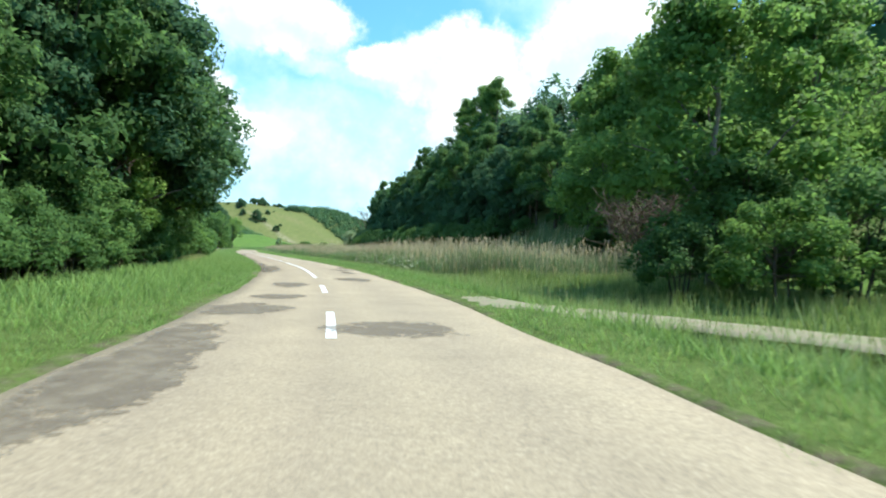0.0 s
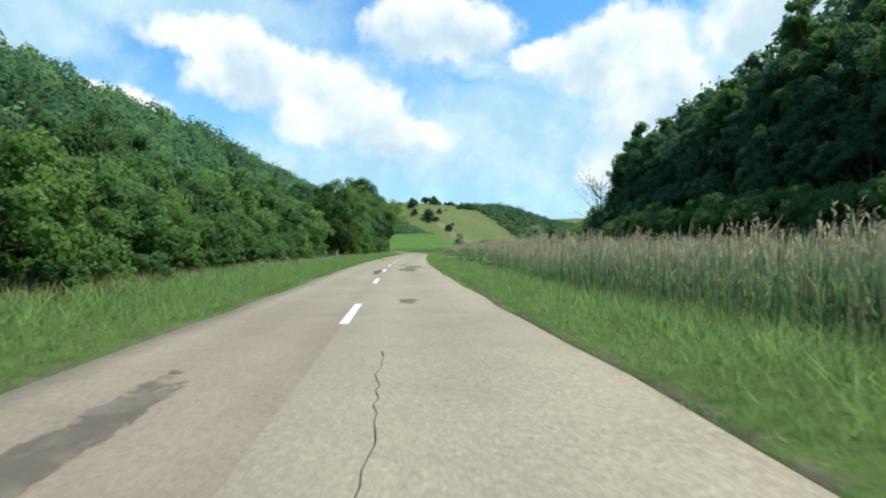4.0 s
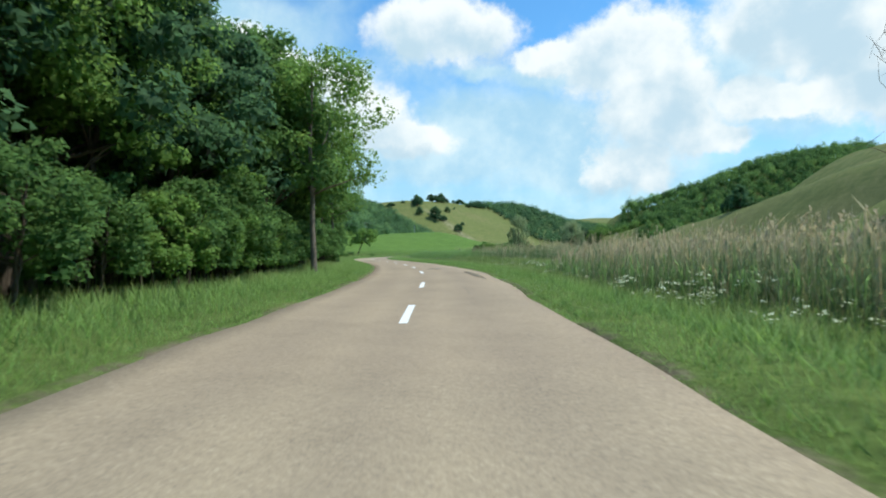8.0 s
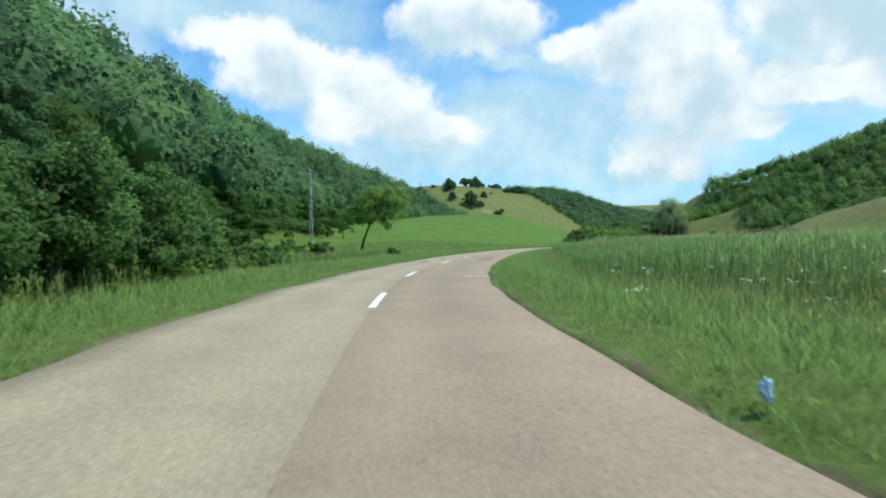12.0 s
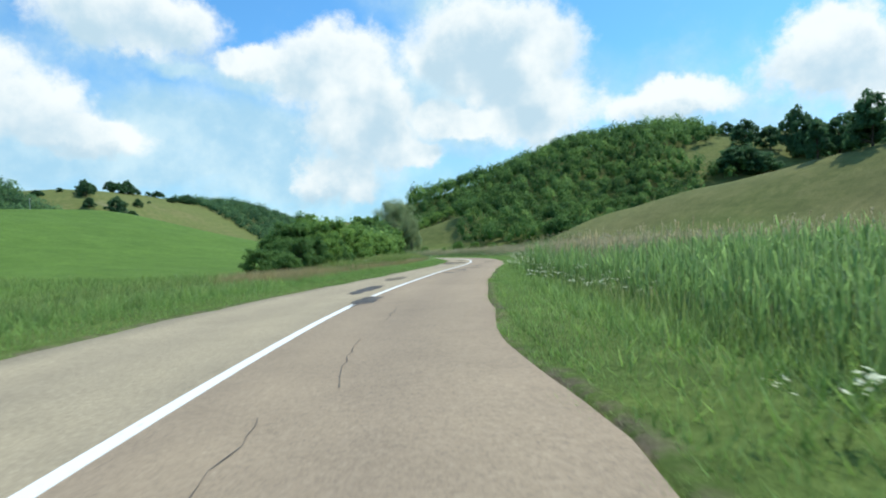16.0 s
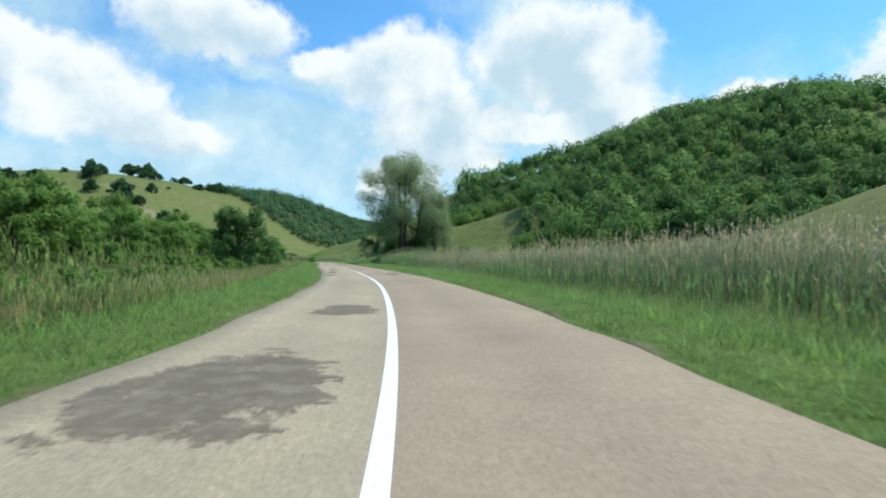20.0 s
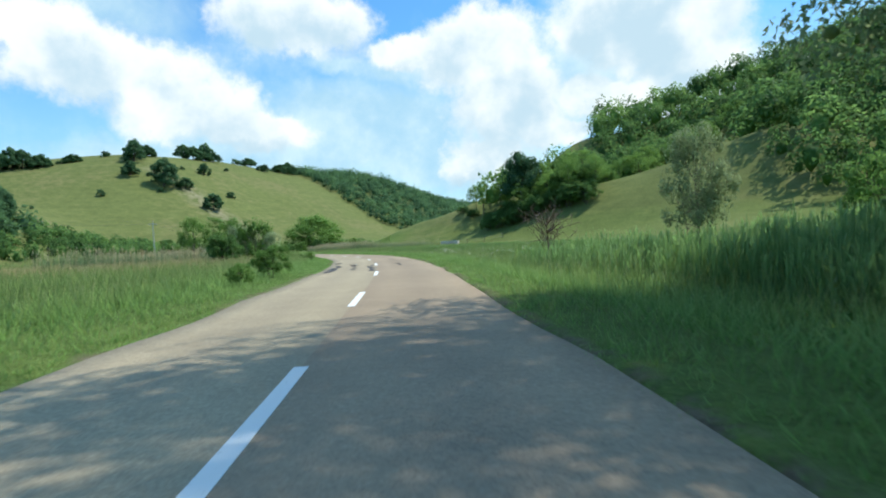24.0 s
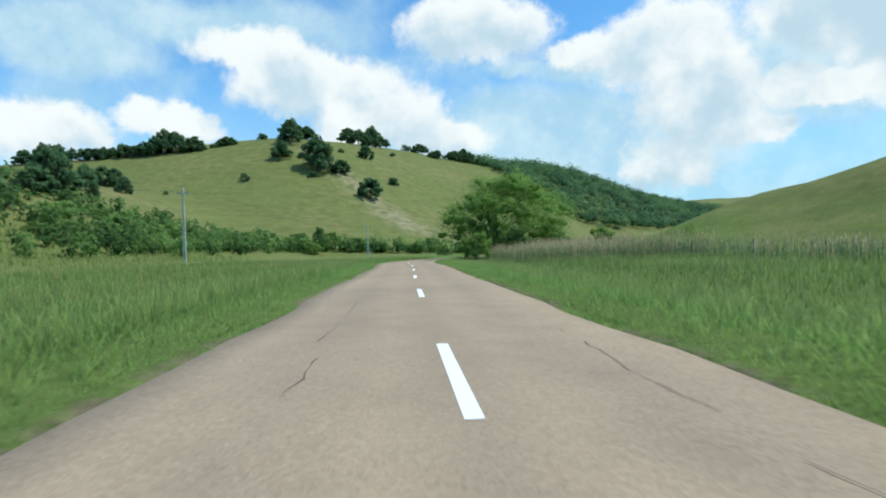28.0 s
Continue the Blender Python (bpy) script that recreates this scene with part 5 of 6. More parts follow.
for x, y, tall, wide in ((-272, 746, 4, 3.2), (-279, 752, 3, 2.6), (-266, 741, 4.5, 3.6), (-258, 737, 5, 4.0), (-283, 757, 2.5, 2.4)):
    bushes.fit(x, y, tall, wide, 1)
for x, y, tall, w in ((-256, 738, 12, 1), (-250, 748, 13, 0), (-247, 742, 11, 1), (-243, 752, 13, 1), (-236, 757, 13, 0), (-232, 753, 11, 1), (-228, 763, 13.5, 1), (-220, 768, 13, 0), (-212, 774, 13, 1), (-203, 780, 13.5, 0)):
    locusts.fit(x, y, tall, 4.6, w)
# the tall hedge behind the roadside bushes, and the underwood along the dark wood's foot
row(bushes, 96, 172, 3.2, -11.2, 0.7, (1.42, 1.46), 0.2)
row(bushes, 90, 172, 4.4, -14.0, 0.9, (1.4, 1.6), 0.2)
for s0, s1, d0 in ((92, 150, 39.0), (150, 205, 40.0), (205, 246, 42.0)):
    row(bushes, s0, s1, 3.2, d0, 0.9, 1.35, 0.15, 2)
    row(dark_trees, s0, s1, 4.6, d0 + 3.4, 1.0, 0.58, 0.15, 2)
    row(dark_trees, s0, s1, 5.0, d0 + 7.4, 1.2, 0.8, 0.15, 0)
for s0, d0, k in ((262, 50, 1.3), (266, 52, 1.2), (258, 49, 1.4), (254, 48, 1.5), (250, 47, 1.5), (262, 55, 1.7), (257, 54, 1.8)):
    bushes.by_road(s0, d0, k, 0.1, 1)
# bushes under the trees along the hayfield's upper edge
for x, y, tall, wide in ((-229.5, 321, 2.8, 2.4), (-233, 323.5, 3.0, 2.6), (-236, 328.5, 3.2, 2.6), (-240, 333, 3.0, 2.8), (-243.5, 337, 3.2, 2.8), (-247, 342, 3.0, 2.8), (-250, 346, 3.2, 2.8), (-254, 352, 3.2, 3.0), (-257, 359, 3.2, 3.0), (-261, 365, 3.2, 3.0), (-265, 372, 3.4, 3.0)):
    bushes.fit(x, y, tall, wide, 1)
# underwood in the grove at the pasture's foot
for x, y, tall, wide in ((-257, 742, 7, 4.0), (-251, 744, 8, 4.0), (-247, 748, 8, 4.2), (-241, 749, 8, 4.2), (-236, 753, 8, 4.4), (-230, 758, 8, 4.4)):
    bushes.fit(x, y, tall, wide, 0)
for x, y, tall, wide, kind in ((-271, 734, 4.5, 2.6, 1), (-268, 733.5, 6.0, 3.2, 1), (-264.5, 733.5, 6.5, 3.4, 2), (-261, 732.5, 7.0, 3.6, 1), (-257.5, 731, 7.0, 3.6, 1), (-254, 730, 7.0, 3.8, 2),
                               (-250, 729, 7.5, 3.8, 1), (-246, 729, 7.5, 4.0, 1), (-266, 737.5, 7.0, 3.6, 1), (-259, 736, 8.0, 4.0, 2), (-253, 735, 8.5, 4.2, 1), (-247, 735, 9.0, 4.4, 1), (-272, 739, 4.5, 2.8, 2)):
    bushes.fit(x, y, tall, wide, kind)
for x, y, tall, w in ((-262, 735, 9.5, 0), (-256, 733, 10, 1), (-250, 732, 10.5, 0), (-244, 732, 11, 1)):
    locusts.fit(x, y, tall, 3.6, w)
# scrub on the rough slope beyond the power line
for x, y, tall, wide in ((-445, 723, 5, 4.5), (-450, 733, 6, 4.5), (-447, 716, 6, 5), (-418, 714, 4, 4), (-426, 727, 4.5, 4), (-437, 744, 4.5, 4), (-444, 760, 5, 3.6), (-399, 700, 3.5, 3.5), (-404, 711, 3.5, 3.4),
                         (-411, 726, 3.0, 3.2), (-446, 772, 5, 3.2), (-432, 718, 4.5, 4.5), (-436, 731, 4.5, 4.2), (-429, 737, 3.5, 3.6), (-440, 752, 4, 3.6), (-421, 705, 4.5, 4.5), (-410, 703, 4, 4), (-417, 735, 3, 3.2)):
    bushes.fit(x, y, tall, wide, 2)
# leafy weeds at the bend
for s0, d0, k in ((711, -5.6, 0.52), (712.4, -6.2, 0.58), (713.6, -5.8, 0.56), (714.5, -7.0, 0.62), (716, -7.6, 0.62), (712.8, -7.2, 0.6), (711.6, -6.8, 0.54)):
    scrub.by_road(s0, d0, k, 0.12, 0)
for s0, d0, k in ((124, -17, 1.0), (129, -18, 0.95), (133, -17, 1.05), (138, -18, 1.0), (143, -17, 1.02), (148, -18, 1.0), (154, -17, 0.95), (160, -17, 1.0)):
    pines.by_road(s0, d0, k, 0.06, 1)
# underwood that closes the roadside wood down to the verge
row(bushes, 22, 50, 2.6, -8.9, 0.4, 0.95, 0.15, 1)
row(scrub, 24, 56, 2.2, -7.9, 0.4, 0.8, 0.2, 1)
row(bushes, 270, 300, 2.4, -8.2, 0.4, 0.9, 0.15, 1)
row(scrub, 272, 296, 1.7, -7.0, 0.35, 0.7, 0.2, 1)
for s0, d0, k in ((14, 14.2, 0.9), (16, 16.2, 0.9), (18, 15.0, 1.0), (15.5, 18.5, 1.0), (19, 18.0, 0.9), (21, 16.4, 0.8), (13, 19.5, 1.1), (17.5, 20.5, 1.0), (11.5, 14.5, 0.9), (23.5, 20.5, 1.0)):
    scrub.by_road(s0, d0, k, 0.15, 1)
row(bushes, 333, 347, 2.2, -8.8, 0.4, 0.62, 0.2, 1)
row(scrub, 332, 356, 1.5, -7.9, 0.5, 0.75, 0.25)
row(scrub, 345, 372, 2.0, -11.0, 1.5, 0.8, 0.25)
row(scrub, 345, 376, 2.2, -15.5, 2.0, 0.95, 0.25)
row(scrub, 538, 642, 1.9, -7.7, 0.5, 0.62, 0.25, 0)
for s0, d0, k in ((232, -11.6, 1.15), (238, -11.8, 1.2), (244, -12.2, 1.2), (251, -12.6, 1.22), (258, -12.6, 1.2), (266, -13.0, 1.15)):
    roadside_trees.by_road(s0, d0, k, 0.06, 3)
row(bushes, 236, 262, 2.4, -8.6, 0.4, 0.95, 0.15, 1)
# airy young trees on the bank behind the bend
for s0, d0, tall, wide, kind in ((718, -12.4, 5.6, 1.5, 0), (722, -14.6, 6.2, 1.7, 1), (728, -17.0, 6.4, 1.9, 0)):
    x, y = beside(s0, d0)
    locusts.fit(float(x), float(y), tall, wide, kind)


# trees on the pasture hill: x, y, height, half width, kind
CREST_TREES = [(-573, 938, 13, 8.0, 0), (-566, 930, 11, 6.5, 0), (-550, 909, 11.5, 6.5, 1), (-526, 912, 17, 8.0, 0), (-517, 922, 9, 3.6, 1),
               (-588, 1008, 10, 5.5, 1), (-583, 1014, 10.5, 6.0, 0), (-580, 1024, 11, 7.0, 0), (-575, 1030, 9, 5.0, 1), (-534, 964, 8, 3.4, 1),
               (-488, 912, 11, 4.2, 1), (-499, 946, 5, 3.4, 2), (-576, 1066, 6, 4.8, 2), (-572, 1080, 8, 5.3, 1), (-550, 1069, 6, 4.6, 1)]
SLOPE_TREES = [(-550, 1095, 8, 6.0, 1), (-543, 877, 5, 2.5, 2), (-522, 904, 4, 2.2, 2), (-544, 1005, 3, 2.0, 2), (-617, 883, 11.5, 9.0, 0), (-610, 892, 8, 6.0, 1),
               (-625, 875, 8, 7.0, 0), (-636, 871, 7, 7.0, 1), (-647, 865, 6, 8.0, 0), (-660, 862, 6.5, 8.0, 1), (-676, 856, 6, 8.0, 0), (-601, 910, 5, 5.5, 1),
               (-593, 932, 5, 3.5, 2), (-579, 958, 7.5, 5.0, 1), (-460, 750, 11.5, 4.6, 0), (-600, 834, 9, 4.3, 1)]
SLOPE_MORE = [(-594, 837, 8, 3.3, 1), (-522, 803, 6, 2.4, 1), (-554, 840, 2.4, 1.4, 2), (-545, 1110, 9, 7.0, 0), (-560, 1135, 10, 7.0, 1), (-556, 1120, 8, 6.0, 0),
              (-604, 904, 3.5, 3.0, 2), (-542, 950, 3, 2.2, 2), (-472, 758, 8, 3.6, 1), (-450, 742, 6, 3.2, 1), (-480, 768, 7, 3.5, 0), (-690, 850, 9, 9.0, 0), (-705, 846, 9, 9.0, 1)]
for x, y, tall, wide, kind in CREST_TREES + SLOPE_TREES + SLOPE_MORE:
    round_half = min(wide, tall * 0.52)
    count = 1 if wide < 1.2 * round_half else int(math.ceil(wide / round_half))
    for i in range(count):
        off = 0 if count == 1 else (wide - round_half) * (2 * i / (count - 1) - 1)
        hill_trees.fit(x + 0.72 * off, y + 0.69 * off, 1.12 * tall * (1 - 0.22 * ((i * 7 + int(x)) % 3) / 2), round_half, kind)
# trees on the ridge beyond the reeds
for x, y, tall, wide, kind in ((-18, 754, 15, 8.0, 0), (-6, 748, 15, 5.5, 1), (2, 733, 24, 9.0, 0), (10, 730, 22, 8.0, 1), (26, 731, 18, 9.0, 0), (38, 736, 14, 7.0, 1), (60, 750, 13, 6.0, 0),
                               (-42, 722, 16, 8.0, 1), (-36, 718, 14, 8.0, 0), (-28, 716, 13, 7.0, 1), (69, 741, 9, 6.5, 0), (80, 738, 9, 7.0, 1), (-14, 790, 7, 5.0, 0), (-24, 800, 6, 6.0, 1), (16, 735, 17, 7.0, 0)):
    hill_trees.fit(x, y, tall, wide, kind)
hill_trees.fit(-126, 506, 8.6, 2.0, 1)
hill_trees.fit(-120, 497, 9.2, 4.0, 0)
hill_trees.fit(-118, 500, 6.0, 3.0, 1)


# hedge and scrub along the brook at the hill's foot
for x, y, tall, wide, kind in ((-420, 757, 7, 3.8, 0), (-426, 768, 6, 4.8, 2), (-433, 783, 6, 4.4, 1), (-446, 800, 7, 5.0, 0), (-452, 812, 9, 6.0, 2), (-457, 832, 8, 5.0, 1), (-448, 840, 9, 5.0, 0),
                               (-439, 843, 7, 4.4, 1), (-430, 848, 5, 4.8, 2), (-420, 855, 5, 4.4, 0), (-364, 788, 2.5, 2.3, 2), (-424, 870, 6, 3.0, 1), (-452, 838, 11, 3.0, 1), (-436, 790, 5, 5.0, 2),
                               (-428, 775, 5, 4.6, 1), (-414, 750, 4, 4.0, 2), (-408, 742, 3, 4.0, 0), (-404, 862, 4, 4.0, 2), (-396, 866, 4, 4.0, 0), (-444, 826, 6, 4.5, 0)):
    bushes.fit(x, y, tall, wide, kind)


# ---- woods on the hillsides ----
def woods(name, xs, ys, gap, keep, material, label, seed, radius=(2.3, 3.9), bits=120, bit=0.72, lift=(0.95, 1.2), slim=(1.15, 1.75)):
    """A wood of many crowns, each a dark core with loose sprays of leaves round it."""
    rng = np.random.default_rng(seed)
    px, py = [a.ravel() for a in np.meshgrid(np.arange(*xs, gap), np.arange(*ys, gap))]
    px, py = px + rng.uniform(-0.45, 0.45, len(px)) * gap, py + rng.uniform(-0.45, 0.45, len(py)) * gap
    s, d = road_sense(px, py)
    z = land(px, py, (s, d))
    ok = keep(px, py, z, s, d, rng)
    px, py, z = px[ok], py[ok], z[ok]
    n = len(px)
    rad = rng.uniform(*radius, n)
    tall = rad * rng.uniform(*slim, n)
    mid = np.stack([px, py, z + tall * lift[0] + lift[1]], -1)
    way = unit(rng.normal(0, 1, (n, bits, 3)))
    way[:, :, 2] = np.where(way[:, :, 2] < -0.35, -way[:, :, 2], way[:, :, 2])
    lump = 1 + 0.22 * np.sin(way[:, :, :1] * 4.1 + rng.uniform(0, 6, (n, 1, 1))) * np.sin(way[:, :, 1:2] * 4.7 + rng.uniform(0, 6, (n, 1, 1)))
    reach = np.stack([rad, rad, tall], -1)[:, None, :]
    pts = mid[:, None, :] + way * reach * lump * rng.uniform(0.78, 1.06, (n, bits, 1))
    pts = pts.reshape(-1, 3)
    nrm = unit(way.reshape(-1, 3) + np.array([0, 0, 0.35]) + rng.normal(0, 0.55, (n * bits, 3)))
    side = unit(np.cross(nrm, rng.normal(0, 1, (n * bits, 3))))
    up = np.cross(nrm, side)
    k = bit * rng.uniform(0.6, 1.4, (n * bits, 1)) * np.repeat(rad / 3.0, bits)[:, None]
    tri = np.stack([pts - side * k * 0.6 - up * k * 0.35, pts + side * k * 0.6 - up * k * 0.35, pts + up * k * 0.75], 1).reshape(-1, 3)
    core, cfs, chs = hearts(rng, mid, reach * 0.44, len(tri))
    faces = np.concatenate([np.arange(len(tri)).reshape(-1, 3), cfs])
    patchy = np.sin(px * 0.085 + 1.7 * np.sin(py * 0.05)) * np.sin(py * 0.11 + 1.3 * np.sin(px * 0.04))
    tone = rng.normal(0.2, 0.5, n) + 0.7 * patchy
    tone = np.concatenate([np.repeat(tone, bits * 3), np.repeat(tone, len(ICO_V))])
    ob = link_mesh(name, sheet_mesh(name, np.concatenate([tri, core]), faces, {"crown_tone": tone, "outward": np.concatenate([np.repeat(unit(way.reshape(-1, 3) + np.array([0, 0, 0.25])), 3, axis=0), chs])}), material)
    return tagged(ob, label, "wood", kind="stuff")


def left_wood(px, py, z, s, d, rng):
    z = ridge_height(RIDGES["left"], px, py)
    ridge_x = np.interp(py, [-150, -40, 90, 235, 385, 500, 590, 700, 760], [-150, -115, -182, -258, -352, -408, -436, -482, -518])
    return (d < np.where(s < 345, -31, -24)) & (z > np.where(s > 325, np.interp(s, [325, 400, 440], [0.8, 2.0, 4.5]) + 1.5 * np.sin(px * 0.07) * np.sin(py * 0.06), 1.0)) & (px > ridge_x - 16) & (py < 720) & (py > -60) & (s > -30)


def right_wood(px, py, z, s, d, rng):
    return (d > 54 + 8 * ease(s, 150, 230)) & (z > 4) & (s > 0) & (s < 275) & (d < 112)


def crest_wood(px, py, z, s, d, rng):
    west = px > -200 - 0.05 * (py - 600)
    bare = px > -208 + 0.46 * (py - 399) + 14 * np.sin(py * 0.09) + 9 * np.sin(px * 0.13) + rng.normal(0, 5, len(px))
    slope = (py > 742 + 0.70 * (px + 272)) & (px > -272) & (py > 738) & ((px > -246) | (py < 778))
    return (z > 2.5) & (py < 875) & (((px > -178 + 12 * np.sin(py * 0.05) - 34 * ease(py, 630, 720)) & west & ~bare & (py > 596 + 10 * np.sin(px * 0.1))) | (slope & ~bare))


def pasture_wood(px, py, z, s, d, rng):
    return (z > 12) & (py > 1156 - (px + 593) * 0.5) & (px < -250) & (px > -640)


def slope_scrub(px, py, z, s, d, rng):
    thick = 0.42 + 0.35 * np.sin(px * 0.09) * np.sin(py * 0.07 + 1)
    return (z > 1.5) & (z < 27) & (rng.uniform(0, 1, len(px)) < thick)


def brook_scrub(px, py, z, s, d, rng):
    best = np.full(len(px), 99.0)
    bank = [(-402, 735), (-432, 780), (-458, 826), (-440, 846), (-398, 868), (-372, 880)]
    for (ax, ay), (bx, by) in zip(bank[:-1], bank[1:]):
        t = np.clip(((px - ax) * (bx - ax) + (py - ay) * (by - ay)) / ((bx - ax) ** 2 + (by - ay) ** 2), 0, 1)
        best = np.minimum(best, np.hypot(px - ax - t * (bx - ax), py - ay - t * (by - ay)))
    return (best < 7) & (rng.uniform(0, 1, len(px)) < 0.75)


woods("hillside_wood", (-520, -20), (-60, 720), 5.2, left_wood, M_LEAF_DARK, "dense deciduous wood covering the valley side", 101, (2.0, 4.4), 200, 0.54)
woods("dark_wood", (-120, 140), (0, 300), 5.6, right_wood, M_LEAF_DARK, "dense dark wood on the shaded valley side", 102, (2.6, 4.0), 110)
woods("crest_wood", (-280, 120), (585, 880), 5.4, crest_wood, M_LEAF, "young locust wood covering the hill", 103, (2.0, 4.4), 190, 0.56)
woods("far_wood", (-650, -250), (1050, 1640), 7.6, pasture_wood, M_LEAF_DARK, "distant wood on the far ridge", 104, (2.8, 6.6), 110, 0.5, (0.7, 0.0), (0.7, 1.25))
woods("slope_scrub", (-480, -335), (630, 800), 4.2, slope_scrub, M_LEAF, "scattered scrub on the grassy slope", 105, (0.9, 2.3), 80, 0.9, (0.4, 0.0))
def undergrowth(px, py, z, s, d, rng):
    hedge = (s > -26) & (s < 342) & (d < -13) & (d > -25) & ((s < 300) | (d < -15))
    thicket = (s > 482) & (s < 537) & (d < -11.5) & (d > -16)
    return hedge | thicket


woods("hedge_undergrowth", (-260, 30), (-60, 530), 3.0, undergrowth, M_LEAF, "tangled green undergrowth behind the roadside hedge", 107, (1.5, 2.5), 170, 0.46, (0.6, 0.0), (1.0, 1.5))
woods("brook_scrub", (-470, -360), (725, 890), 3.6, brook_scrub, M_LEAF, "thick green scrub along the brook below the pasture", 106, (1.3, 2.8), 90, 0.75, (0.5, 0.0))


# ---- grass, reeds and flowers ----
def blades(name, s, d, tall, wide, material, label, category, seed, lean=0.35, bend=True, sink=0.03):
    """Grass blades at places along the road: two-piece tapering strips."""
    rng = np.random.default_rng(seed)
    n = len(s)
    x, y = beside(s, d)
    z = land(x, y, (s, d)) - sink
    a = rng.uniform(0, 2 * math.pi, n)
    b = rng.uniform(0, 2 * math.pi, n)
    flat = np.stack([np.cos(a), np.sin(a), 0 * a], -1) * (wide * rng.uniform(0.6, 1.4, n))[:, None] * 0.5
    push = np.stack([np.cos(b), np.sin(b), 0 * b], -1) * (tall * lean * rng.uniform(0.1, 1.2, n))[:, None]
    foot = np.stack([x, y, z], -1)
    up = np.zeros((n, 3))
    up[:, 2] = tall
    if bend:
        mid = foot + up * 0.6 + push * 0.35
        tip = foot + up + push
        v = np.stack([foot - flat, foot + flat, mid + flat * 0.8, mid - flat * 0.8, tip], 1).reshape(-1, 3)
        k = np.arange(n)[:, None] * 5
        f = np.concatenate([k + np.array([[0, 1, 2]]), k + np.array([[0, 2, 3]]), k + np.array([[3, 2, 4]])])
        rise = np.tile([0, 0, 0.6, 0.6, 1.0], n)
    else:
        v = np.stack([foot - flat, foot + flat, foot + up + push], 1).reshape(-1, 3)
        f = np.arange(n * 3).reshape(n, 3)
        rise = np.tile([0, 0, 1.0], n)
    return tagged(link_mesh(name, sheet_mesh(name, v, f, {"rise": rise}), material), label, category, kind="stuff")


def strew(rng, count, s0, s1, d0, d1, power=1.0):
    s = rng.uniform(s0, s1, count)
    d = d0 + (d1 - d0) * rng.uniform(0, 1, count) ** power
    return s, d


def verge(side, seed):
    rng = np.random.default_rng(seed)
    n = 540000
    s = rng.uniform(-30, 840, n)
    edge = (half_left(s) if side < 0 else half_right(s)) + 0.02 + 0.12 * np.sin(s * 1.7) * np.sin(s * 0.61) + 0.06 * np.sin(s * 7.1)
    out = rng.uniform(0, 1, n) ** 2.0 * 5.5
    d = side * (edge + out)
    keep = np.ones(n, dtype=bool)
    if side > 0:
        near = np.nonzero(s < 22)[0]
        x, y = beside(s[near], d[near])
        gap = np.min(np.hypot(x[:, None] - TRACK[:, 0], y[:, None] - TRACK[:, 1]), axis=1)
        keep[near] = gap > 0.8
    s, d, out = s[keep], d[keep], out[keep]
    clump = 0.8 + 0.3 * np.sin(s * 2.3 + d) * np.sin(d * 3.1 + s * 0.4)
    tall = (0.10 + 0.24 * ease(out, 0.0, 1.8)) * clump * rng.uniform(0.4, 1.5, len(s)) + 0.03
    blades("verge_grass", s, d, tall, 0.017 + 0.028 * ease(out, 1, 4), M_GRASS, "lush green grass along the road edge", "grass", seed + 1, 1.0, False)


verge(-1, 201)
verge(1, 203)


def meadow(name, zones, material, label, seed, wide=0.022):
    rng = np.random.default_rng(seed)
    ss, dd, tt = [], [], []
    for count, s0, s1, d0, d1, tall, power in zones:
        s, d = strew(rng, count, s0, s1, d0, d1, power)
        ss.append(s), dd.append(d), tt.append(tall * rng.uniform(0.55, 1.25, count))
    s, d, t = np.concatenate(ss), np.concatenate(dd), np.concatenate(tt)
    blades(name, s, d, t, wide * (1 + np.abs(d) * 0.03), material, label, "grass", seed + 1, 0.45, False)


meadow("meadow_grass", [(60000, 300, 470, -6.0, -45, 0.42, 1.7), (90000, 690, 850, -4.9, -60, 0.55, 1.9), (24000, 645, 700, -5.6, -24, 0.6, 1.3),
                        (75000, 700, 850, 4.9, 34, 0.5, 1.8), (40000, 250, 420, 6.0, 14, 0.6, 1.2), (9000, 640, 700, 5.5, 12, 0.7, 1.2),
                        (9000, 225, 300, -6.0, -11, 0.5, 1.0), (20000, 40, 225, -6.2, -9.2, 0.5, 0.8), (26000, 505, 660, -5.6, -16, 0.75, 1.0), (26000, 2, 50, 5.0, 15, 0.5, 1.0),
                        (30000, 410, 640, 5.5, 8.5, 0.6, 1.0), (26000, 35, 250, 5.2, 7.4, 0.5, 1.0)], M_MEADOW, "tall uncut meadow grass", 210)
meadow("dry_grass", [(52000, 458, 545, -5.8, -9.8, 0.62, 0.9), (6000, 40, 172, -6.4, -8.6, 0.5, 1.0), (18000, 545, 612, -5.8, -9.0, 0.6, 1.0), (2200, 690, 850, -8, -50, 0.85, 1.3), (9000, 688, 740, -8.5, -34, 0.75, 1.2), (1500, 176, 222, -6.2, -8.0, 0.4, 1.0)],
       M_STRAW, "straw-coloured dry grass at the foot of the hedge", 220)


